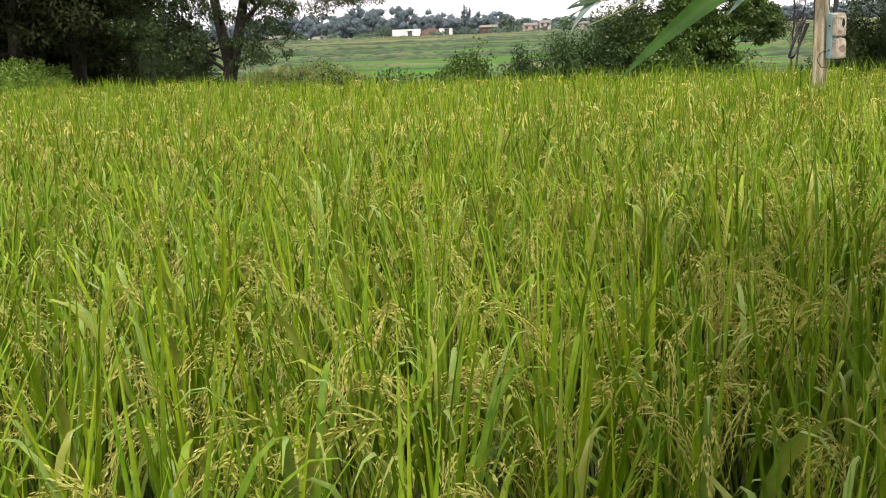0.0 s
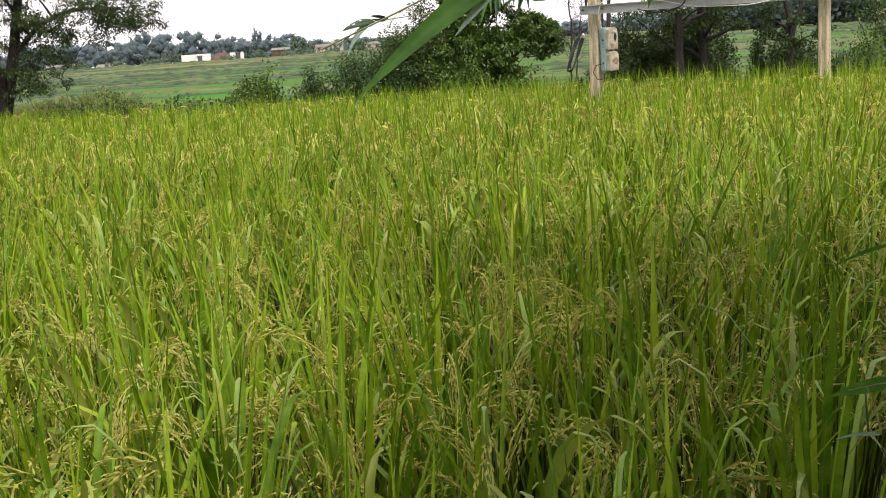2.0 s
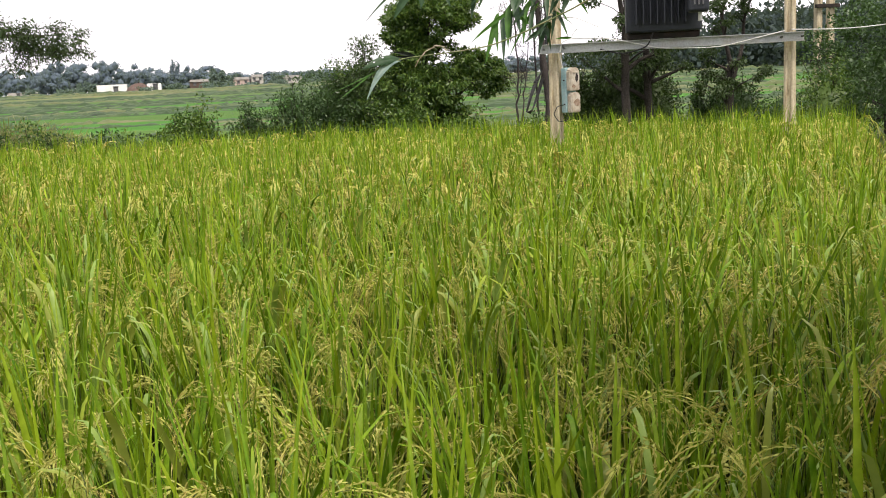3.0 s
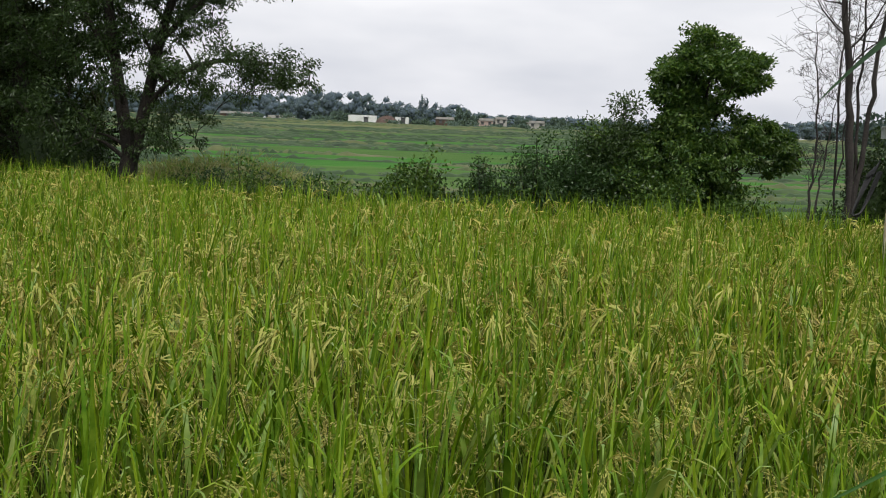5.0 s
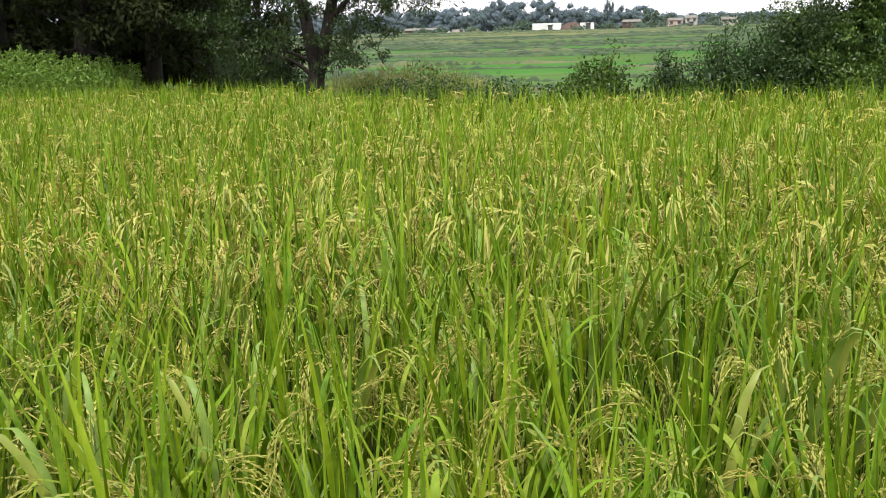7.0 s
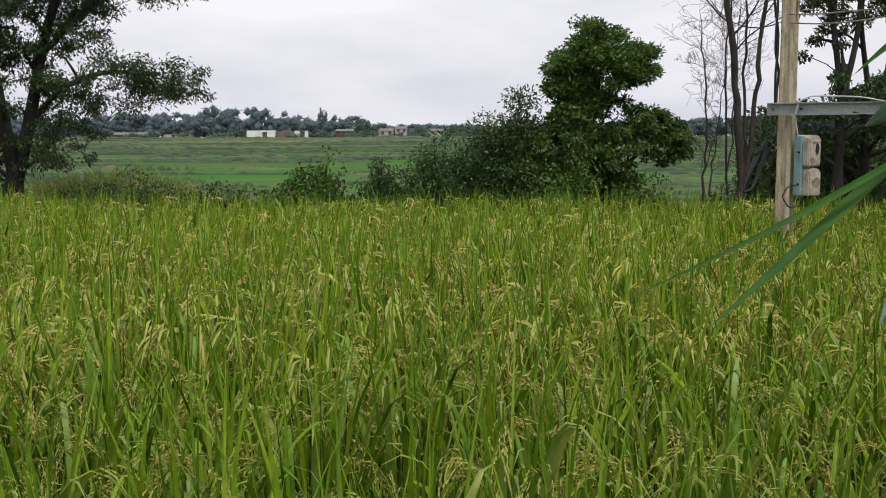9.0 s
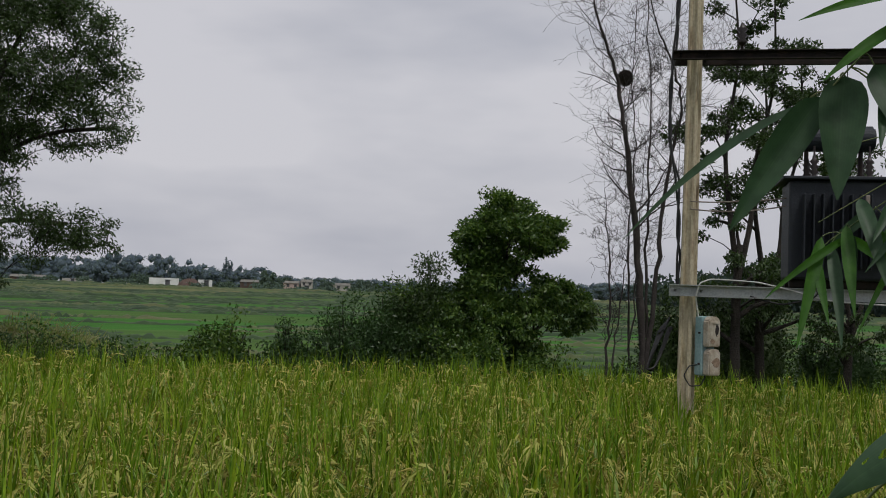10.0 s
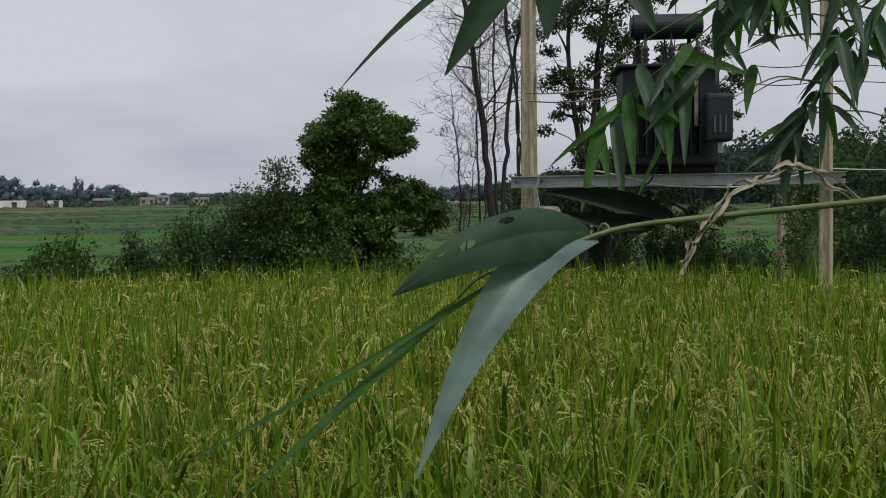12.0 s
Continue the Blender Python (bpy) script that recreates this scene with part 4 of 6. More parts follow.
# ---- far houses ----
def house(az, r, w, d, h, wall, label, openings, roof=True, turn=0.0):
    c = polar(az, r)
    root = thing_empty("farm_house", label, "house", (c[0], c[1], float(land_height(c[0], c[1])) - 0.05), "far houses")
    root.rotation_euler = (0, 0, radians(turn))
    body = joined(box_bm(w, d, h, (0, 0, h / 2)), box_bm(w + 0.1, d + 0.1, 0.3, (0, 0, 0.15)))
    part("wall", body, wall, root)
    if roof:
        part("roof", joined(box_bm(w + 0.4, d + 0.4, 0.18, (0, 0, h + 0.09)), box_bm(w, 0.2, 0.5, (0, -d / 2 + 0.1, h + 0.4))), M_ROOF, root)
    for x, z, ow, oh in openings:
        part("window" if z > 0.95 else "door", joined(box_bm(ow, 0.1, oh, (x, -d / 2 - 0.01, z)), box_bm(ow + 0.3, 0.25, 0.12, (x, -d / 2 - 0.1, z + oh / 2 + 0.1))), M_OPENING, root)
    return root


house(-2.2, 270, 7.0, 5, 1.95, M_WHITEWASH, "low whitewashed farm house with dark openings", ((0.9, 0.8, 1.1, 1.2),), False)
house(-0.1, 270, 3.4, 5, 1.85, M_WHITEWASH, "low whitewashed farm shed", ((0.3, 0.9, 1.1, 1.5),), False)
house(4.4, 300, 4, 5, 1.8, M_PINK, "small pinkish plastered village house", ((-1.0, 1.05, 0.7, 0.7), (1.0, 1.05, 0.7, 0.7)))
house(5.2, 300, 3.2, 5, 2.3, M_PLASTER, "small grey plastered village house", ((-0.8, 1.7, 0.6, 0.7), (0.8, 1.7, 0.6, 0.7), (0, 0.7, 1.2, 0.9)))
house(7.1, 310, 4.5, 5, 1.7, M_PLASTER, "small grey plastered village house", ((-1.2, 1.05, 0.8, 0.7), (1.2, 1.05, 0.8, 0.7)))
house(2.2, 300, 5, 4, 1.7, M_BRICK, "low brick farm shed", ((-1.2, 1.0, 0.8, 0.8),))
house(-8.8, 300, 9, 4, 0.95, M_BRICK, "long low brick farm shed", ((-2.4, 0.5, 0.8, 0.5), (2.2, 0.5, 0.8, 0.5)))
house(-6.5, 290, 7, 4, 1.0, M_PLASTER, "long low plastered wall of a yard", ((-1, 0.5, 0.8, 0.6),), False)


def brick_heap():
    rng = np.random.default_rng(4)
    c = polar(-0.9, 268)
    g = Geo()
    n = 24
    ang = np.linspace(0, 2 * np.pi, n, endpoint=False)
    rings = [(3.1, 0.0), (2.3, 0.8), (1.6, 1.45), (1.0, 1.8), (0.5, 2.0)]
    v = np.concatenate([np.stack([np.cos(ang) * r * (1 + 0.12 * rng.normal(size=n)), np.sin(ang) * r, np.full(n, z) + 0.16 * rng.normal(size=n)], -1) for r, z in rings])
    i, j = np.meshgrid(np.arange(len(rings) - 1), np.arange(n), indexing="ij")
    k = (j + 1) % n
    g.add(v, np.stack([i * n + j, i * n + k, (i + 1) * n + k, (i + 1) * n + j], -1).reshape(-1, 4))
    ob = new("brick_heap", g.mesh("brick_heap", [M_BRICK]))
    ob.location = (c[0], c[1], float(land_height(c[0], c[1])) - 0.05)
    tagged(ob, "tall heap of red-brown bricks between sheds", "brick heap")


brick_heap()


# ---- transformer station ----
P1, P2 = np.array([3.82, 7.65]), np.array([5.96, 6.72])
AX = unit(P2 - P1)
TURN = math.atan2(AX[1], AX[0])
BEAM_Z, ARM_Z, ROT = 1.77, 3.62, Matrix.Rotation(TURN, 4, "Z")


def concrete_pole(at, height, w0, d0, label, lean=(0.0, 0.0)):
    """A tapered cast-concrete pole with a shallow groove down each broad face."""
    bm = bmesh.new()
    rows = []
    steps = 14
    for k in range(steps + 1):
        f = k / steps
        z = -0.15 + f * (height + 0.15)
        w, d = w0 * (1 - 0.25 * f) / 2, d0 * (1 - 0.3 * f) / 2
        c, gr, gd, sg = 0.012, w * 0.45, 0.016, d * 0.34
        prof = [(-w + c, -d), (-gr - 0.01, -d), (-gr, -d + gd), (gr, -d + gd), (gr + 0.01, -d), (w - c, -d), (w, -d + c), (w, d - c), (w - c, d), (gr + 0.01, d), (gr, d - gd), (-gr, d - gd), (-gr - 0.01, d), (-w + c, d), (-w, d - c), (-w, sg + 0.008), (-w + gd, sg), (-w + gd, -sg), (-w, -sg - 0.008), (-w, -d + c)]
        rows.append([bm.verts.new((x + lean[0] * z, y + lean[1] * z, z)) for x, y in prof])
    for a, b in zip(rows, rows[1:]):
        n = len(a)
        for i in range(n):
            bm.faces.new((a[i], a[(i + 1) % n], b[(i + 1) % n], b[i]))
    bm.faces.new(rows[-1])
    root = thing_empty("concrete_pole", label, "utility pole", (at[0], at[1], 0.0), "transformer poles")
    part("shaft", bm, M_CONCRETE, root)
    return root


pole_1 = concrete_pole(P1, 6.2, 0.135, 0.115, "weathered cream concrete pole standing in the paddy", (0.012, 0.0))
pole_1.rotation_euler = (0, 0, TURN + radians(70))
pole_2 = concrete_pole(P2, 6.0, 0.125, 0.11, "weathered grey concrete pole standing in the paddy", (0.008, 0.0))
pole_2.rotation_euler = (0, 0, TURN + radians(70))


def channel(length, h=0.09, w=0.045, t=0.007):
    return joined(box_bm(length, t, h), box_bm(length, w, t, (0, -w / 2, h / 2 - t / 2)), box_bm(length, w, t, (0, -w / 2, -h / 2 + t / 2)))


def beam(name, z, reach0, reach1, mat, label, off, h=0.09, both=True):
    mid = (P1 * (1 - (reach1 - reach0) / 2) + P2 * (1 + (reach1 - reach0) / 2)) / 2
    length = float(np.linalg.norm(P2 - P1)) + reach0 + reach1
    mid = (P1 - AX * reach0 + P2 + AX * reach1) / 2
    root = thing_empty(name, label, "steel beam", (mid[0], mid[1], z))
    root.rotation_euler = (0, 0, TURN)
    for s in ((1, -1) if both else (1,)):
        b = channel(length, h)
        bmesh.ops.transform(b, matrix=Matrix.Translation((0, -s * off, 0)) @ Matrix.Scale(s, 4, (0, 1, 0)), verts=b.verts)
        bmesh.ops.recalc_face_normals(b, faces=b.faces)
        part("channel", b, mat, root)
    for x in (-length / 2 + reach0, length / 2 - reach1):
        for s in (-1, 1):
            g = Geo()
            tube(g, [(x + s * 0.1, -off - 0.07, 0), (x + s * 0.1, off + 0.07, 0)], 0.009, 6)
            child("bolt", g.mesh("bolt", [M_RUST]), root)
    return root


beam("support_beam", BEAM_Z, 0.14, 0.12, M_STEEL, "galvanised steel channels carrying the transformer", 0.095)
beam("cross_arm", ARM_Z, 0.16, 0.2, M_RUST, "dark rusty steel cross arm between concrete poles", 0.085, 0.07)



def transformer():
    mid = P1 * 0.53 + P2 * 0.47
    root = thing_empty("transformer", "dark grey oil transformer with rust streaks on steel channels", "transformer", (mid[0], mid[1], BEAM_Z + 0.05))
    root.rotation_euler = (0, 0, TURN)
    w, d, h = 0.74, 0.46, 0.75
    part("base_rail", joined(box_bm(0.7, 0.06, 0.06, (0, -0.13, 0.03), 0.006), box_bm(0.7, 0.06, 0.06, (0, 0.13, 0.03), 0.006)), M_RUST, root)
    part("tank", box_bm(w, d, h, (0, 0, 0.06 + h / 2), 0.02, 2), M_TANK_SHADED, root)
    part("lid", box_bm(w + 0.1, d + 0.1, 0.025, (0, 0, h + 0.075), 0.006), M_TANK_SHADED, root)
    for k in range(8):
        part("cooling_fin", box_bm(0.012, 0.11, 0.56, (-0.27 + k * 0.0675, -d / 2 - 0.05, 0.42), 0.003), M_TANK_SHADED, root)
        part("cooling_fin", box_bm(0.012, 0.11, 0.56, (-0.27 + k * 0.0675, d / 2 + 0.05, 0.42), 0.003), M_TANK_SHADED, root)
    part("rust_strip", box_bm(0.03, 0.012, 0.34, (0.17, -d / 2 - 0.118, 0.52), 0.004), M_STRAP, root, "rust-streaked steel strap")
    bm = bmesh.new()
    bmesh.ops.create_cone(bm, cap_ends=True, segments=24, radius1=0.1, radius2=0.1, depth=0.56)
    bmesh.ops.bevel(bm, geom=[e for e in bm.edges if len(e.link_faces) == 2 and any(len(f.verts) > 4 for f in e.link_faces)], offset=0.02, segments=2, affect="EDGES")
    bmesh.ops.rotate(bm, matrix=Matrix.Rotation(radians(90), 3, "Y"), verts=bm.verts)
    bmesh.ops.translate(bm, vec=(0.0, 0.02, 1.16), verts=bm.verts)
    part("conservator", bm, M_TANK_SHADED, root, "dark round oil conservator drum")
    for x in (-0.22, 0.18):
        g = Geo()
        tube(g, [(x, 0.02, 0.8), (x, 0.02, 1.08)], 0.017, 8)
        child("conservator_leg", g.mesh("conservator_leg", [M_RUST]), root)
    for x, y in ((-0.2, 0.1), (0.0, 0.1), (0.2, 0.1), (-0.18, -0.12), (0.02, -0.12), (0.22, -0.12)):
        g = Geo()
        prof = [(0.026, 0.0), (0.026, 0.02)] + [(0.036 if k % 2 else 0.018, 0.03 + 0.02 * k) for k in range(7)] + [(0.008, 0.19), (0.008, 0.25)]
        tube(g, [(x, y, h + 0.085 + z) for _, z in prof], [r for r, _ in prof], 12)
        child("bushing", g.mesh("bushing", [M_PORCELAIN]), root)
    lv = part("cable_box", box_bm(0.2, 0.2, 0.36, (w / 2 - 0.06, -d / 2 - 0.21, 0.4), 0.03, 3), M_TANK_SHADED, root, "rounded dark cable box")
    part("vent", joined(*[box_bm(0.016, 0.012, 0.13, (w / 2 - 0.1 + 0.04 * k, -d / 2 - 0.315, 0.35), 0.003) for k in range(3)]), M_OPENING, lv)
    g = Geo()
    tube(g, [(w / 2 - 0.04, -d / 2 - 0.22, 0.24), (w / 2 - 0.04, -d / 2 - 0.22, 0.14)], 0.02, 10)
    child("spout", g.mesh("spout", [M_WIRE_WHITE]), lv, "short white plastic spout")
    return root


transformer()


M_OPENING_DARK = surface("dark_hollow", [(0.012, 0.01, 0.009), (0.03, 0.022, 0.018)], 12.0, 0.8)


def cover_bm(w, d, h, top):
    """A moulded cover: a box whose top corners are cut back and whose edges are rounded."""
    bm = bmesh.new()
    prof = [(-w / 2, -h / 2), (w / 2, -h / 2), (w / 2, h / 2 - top), (w / 2 - top, h / 2), (-w / 2 + top, h / 2), (-w / 2, h / 2 - top)]
    face = bm.faces.new([bm.verts.new((x, 0, z)) for x, z in prof])
    out = bmesh.ops.extrude_face_region(bm, geom=[face])
    bmesh.ops.translate(bm, vec=(0, -d, 0), verts=[v for v in out["geom"] if isinstance(v, bmesh.types.BMVert)])
    bmesh.ops.recalc_face_normals(bm, faces=bm.faces)
    bmesh.ops.bevel(bm, geom=bm.edges[:], offset=0.009, segments=2, affect="EDGES")
    return bm


def broken_panel(w, h, t, seed):
    """A ragged flat patch."""
    rng = np.random.default_rng(seed)
    bm = bmesh.new()
    n = 14
    ring = [bm.verts.new((math.cos(2 * np.pi * k / n) * w * rng.uniform(0.3, 0.55), 0, math.sin(2 * np.pi * k / n) * h * rng.uniform(0.32, 0.55))) for k in range(n)]
    face = bm.faces.new(ring)
    out = bmesh.ops.extrude_face_region(bm, geom=[face])
    bmesh.ops.translate(bm, vec=(0, -t, 0), verts=[v for v in out["geom"] if isinstance(v, bmesh.types.BMVert)])
    bmesh.ops.recalc_face_normals(bm, faces=bm.faces)
    return bm


def meter_box(at, turn):
    """One tall teal back with two weathered cream covers, one above the other."""
    root = thing_empty("meter_box", "tall teal meter box with two weathered cream covers", "meter box", at)
    root.rotation_euler = (0, 0, turn)
    back = part("back", box_bm(0.135, 0.085, 0.46, (0, 0.0425, 0), 0.014, 3), M_TEAL, root, "faded teal plastic back")
    for z in (0.1, -0.14):
        part("clip", box_bm(0.008, 0.024, 0.014, (-0.069, 0.03, z), 0.002), M_RUST, back)
    upper = part("upper_cover", cover_bm(0.128, 0.066, 0.235, 0.032), M_CREAM, root, "cream cover with a broken dark window")
    upper.location = (0, 0.002, 0.112)
    rim = part("window_rim", joined(box_bm(0.09, 0.01, 0.02, (0, -0.068, 0.07), 0.003), box_bm(0.02, 0.01, 0.13, (-0.036, -0.068, 0.01), 0.003)), M_CREAM, upper)
    part("broken_window", joined(broken_panel(0.034, 0.1, 0.004, 4)), M_OPENING_DARK, upper).location = (0.022, -0.067, 0.015)
    part("stain", broken_panel(0.05, 0.05, 0.003, 5), M_PATCH, upper).location = (-0.02, -0.066, -0.075)
    lower = part("lower_cover", cover_bm(0.12, 0.075, 0.205, 0.028), M_CREAM, root, "pale cover with a brown rust stain")
    lower.location = (0.002, 0.002, -0.122)
    part("stain", broken_panel(0.085, 0.075, 0.003, 9), M_PATCH, lower).location = (0.006, -0.0755, 0.0)
    return root


BOX = P1 + np.array([0.115, -0.15])
meter_box((BOX[0], BOX[1], 1.345), radians(18))


def cable(name, pts, r, mat, label, sag=0.0, sides=6):
    """A cable through the given places, hung with a little sag between them."""
    out = []
    pts = [np.array(p, float) for p in pts]
    for a, b in zip(pts, pts[1:]):
        f = np.linspace(0, 1, 9)[:-1, None]
        q = a + (b - a) * f
        q[:, 2] -= (sag * 4 * f * (1 - f))[:, 0]
        out.append(q)
    path = np.concatenate(out + [pts[-1][None]])
    if len(pts) > 2:
        for _ in range(3):
            path[1:-1] = (path[:-2] + 2 * path[1:-1] + path[2:]) / 4
    tagged(new(name, tube_mesh(name, path, r, mat, sides)), label, "cable")


def on_beam(f, side, z):
    p = P1 + (P2 - P1) * f
    nrm = np.array([AX[1], -AX[0]])
    return (*(p + nrm * side), z)


LFT = P1 + np.array([-0.11, 0.03])
rng3 = np.random.default_rng(61)
SIDEWAYS = np.array([-0.89, 0.45])
for k in range(2):
    run = []
    for z in np.arange(6.1, 1.65, -0.15):
        off = np.interp(z, (1.7, 2.2, 2.6, 2.95, 3.4, 4.0, 4.6, 6.1), (0.085, 0.08, 0.09, 0.165, 0.17, 0.12, 0.085, 0.07)) + 0.012 * math.sin(z * 9 + 3.1 * k) + 0.006 * rng3.normal()
        c = P1 + SIDEWAYS * off + np.array([0.45, 0.89]) * 0.012 * math.cos(z * 9 + 3.1 * k)
        run.append((c[0], c[1], z))
    cable("pole_cable", run, 0.0095, M_WIRE_BLACK, "black cable running down the concrete pole")
for k in range(5):
    w, o = 0.06 + 0.013 * k, 0.008 * k
    cable("looped_cable", [(LFT[0] - 0.02, LFT[1] + o, 1.56 - o), (LFT[0] - 0.06 - o, LFT[1] + o, 1.46), (LFT[0] - 0.14 - o, LFT[1], 1.3 - o), (LFT[0] - 0.2 - o * 0.6, LFT[1] - o, 1.14), (LFT[0] - 0.15, LFT[1] - o, 1.13 + o),
                           (LFT[0] - 0.12 + w * 0.4, LFT[1], 1.28), (LFT[0] - 0.03 + o, LFT[1], 1.48)], 0.006, M_WIRE_BLACK, "coil of black cable hanging beside the pole")
EDGE = P1 + np.array([0.055, -0.115])
cable("meter_wire", [(EDGE[0], EDGE[1], 1.1), (EDGE[0] + 0.004, EDGE[1], 1.3), (EDGE[0] - 0.004, EDGE[1], 1.52), (EDGE[0] - 0.05, EDGE[1] - 0.02, 1.72), (EDGE[0] - 0.03, EDGE[1] - 0.04, 1.83), (EDGE[0] + 0.06, EDGE[1] - 0.05, 1.865), on_beam(0.22, 0.17, 1.85), on_beam(0.32, 0.16, 1.80), on_beam(0.45, 0.15, 1.72), on_beam(0.7, 0.15, 1.70), on_beam(0.97, 0.15, 1.83)], 0.006, M_WIRE_WHITE, "thin pale wire slung along the steel beam")
cable("meter_tail", [(EDGE[0] + 0.02, EDGE[1], 1.2), (EDGE[0] - 0.09, EDGE[1] - 0.02, 1.19), (EDGE[0] - 0.13, EDGE[1] - 0.01, 1.11), (EDGE[0] - 0.08, EDGE[1] - 0.02, 1.03), (EDGE[0] + 0.02, EDGE[1] - 0.01, 1.04), (EDGE[0] + 0.06, EDGE[1], 1.12)], 0.005, M_WIRE_BLACK, "thin black wire looped under the meter box")
for k, z in enumerate((2.5, 2.44)):
    cable("stay_wire", [on_beam(0.0, 0.08, z - 0.03), on_beam(0.16, 0.05, z - 0.02 - 0.02 * k), on_beam(0.33, 0.02, z + 0.02)], 0.006, M_STRAP, "twisted pale wire tied between pole and tank", 0.01)
cable("outgoing_wire", [on_beam(1.0, 0.1, 1.84), (*polar(47, 11.0), 1.95), (*polar(52, 24.0), 2.6)], 0.006, M_WIRE_WHITE, "pale wire leading away from the pole", 0.05)
cable("tank_cable", [on_beam(0.42, 0.12, 2.2), on_beam(0.44, 0.22, 1.95), on_beam(0.4, 0.2, 1.74), on_beam(0.3, 0.14, 1.68), on_beam(0.2, 0.1, 1.74)], 0.008, M_WIRE_BLACK, "black cable sagging below the transformer")
for k, z in enumerate((2.52, 2.66, 2.9)):
    cable("line_wire", [on_beam(0.75, 0.02, z), on_beam(1.0, 0.08, z + 0.02), (*polar(50, 16.0), z + 0.5)], 0.004, M_WIRE_BLACK, "thin line wire from the transformer", 0.04)
for k, (a, zz) in enumerate((((0.12), 4.9), (0.5, 5.0), (0.88, 4.9))):
    cable("jumper_wire", [on_beam(a, 0.0, ARM_Z - 0.05), on_beam(a * 0.6 + 0.2, 0.03, 3.1), on_beam(0.35 + 0.15 * k, -0.05, 2.8)], 0.004, M_WIRE_BLACK, "thin jumper wire dropping to the transformer")


def insulators():
    for f in (0.16, 0.84):
        p = on_beam(f, 0.0, ARM_Z + 0.05)
        g = Geo()
        prof = [(0.012, -0.02), (0.012, 0.04)] + [(0.045 if k % 2 else 0.022, 0.05 + 0.025 * k) for k in range(6)] + [(0.02, 0.2), (0.006, 0.23)]
        tube(g, [(0, 0, z) for _, z in prof], [r for r, _ in prof], 12)
        ob = new("pin_insulator", g.mesh("pin_insulator", [M_PORCELAIN], True))
        ob.location = p
        tagged(ob, "brown porcelain pin insulator on the cross arm", "insulator", "line insulators")


insulators()


def far_pole(az, r, h, label):
    c = polar(az, r)
    root = thing_empty("far_pole", label, "utility pole", (c[0], c[1], 0.1), "far poles")
    for x in (-0.13, 0.13):
        part("post", box_bm(0.12, 0.12, h, (x, 0, h / 2), 0.012), M_CONCRETE, root)
    part("crossbar", box_bm(0.5, 0.07, 0.07, (0, -0.1, h - 0.15), 0.006), M_RUST, root)
    part("band", box_bm(0.46, 0.18, 0.05, (0, 0, h * 0.55), 0.004), M_RUST, root)


far_pole(38.4, 19.0, 2.55, "pair of short concrete posts with a crossbar")


# ---- bamboo beside the path ----
def bamboo_leaf(base, tip, width, rng, bow=0.1, mat=M_BAMBOO, facing=(-0.4, -0.88, 0.22), fold=0.3, holes=(), curl=0.0):
    """A long pointed leaf, widest a third of the way along, folded a little on its midrib, waved and veined; torn holes are given as (along, across, length, width)."""
    base, tip = np.array(base), np.array(tip)
    d = tip - base
    ln = np.linalg.norm(d)
    mid = (base + tip) / 2 + np.array([0, 0, bow * ln]) + rng.normal(size=3) * 0.02 * ln
    n, m = (70, 31) if holes else (15, 5)
    pts = curve_points(base, mid, tip, n)
    t = np.linspace(0, 1, n)
    half = width / 2 * np.clip(np.sin(np.pi * t ** 0.62) ** 0.8, 0.03, 1)
    side = unit(np.cross(d, np.array(facing) + rng.normal(size=3) * 0.2))
    up = unit(np.cross(side, d))
    u = np.linspace(-1, 1, m)
    wave = 0.1 * np.sin(t[:, None] * rng.uniform(7, 12) + rng.uniform(0, 6) + 1.3 * u[None]) * np.abs(u)[None]
    lift = fold * np.abs(u)[None] + wave - curl * u[None] ** 2
    v = pts[:, None] + half[:, None, None] * (u[None, :, None] * side + lift[:, :, None] * up)
    i, j = np.meshgrid(np.arange(n - 1), np.arange(m - 1), indexing="ij")
    keep = np.ones(i.shape, bool)
    for along, across, hl, hw in holes:
        keep &= ((i / n - along) / hl) ** 2 + (((j + 0.5) / m * 2 - 1 - across) / hw) ** 2 > 1
    i, j = i[keep], j[keep]
    g = Geo()
    g.add(v.reshape(-1, 3), np.stack([i * m + j, i * m + j + 1, (i + 1) * m + j + 1, (i + 1) * m + j], -1))
    me = g.mesh("leaf", [mat], True)
    uv = me.uv_layers.new(name="UVMap")
    at_ = np.zeros(len(me.loops), np.int32)
    me.loops.foreach_get("vertex_index", at_)
    uv.data.foreach_set("uv", np.stack([u[at_ % m], t[at_ // m]], -1).astype(np.float32).ravel())
    return me


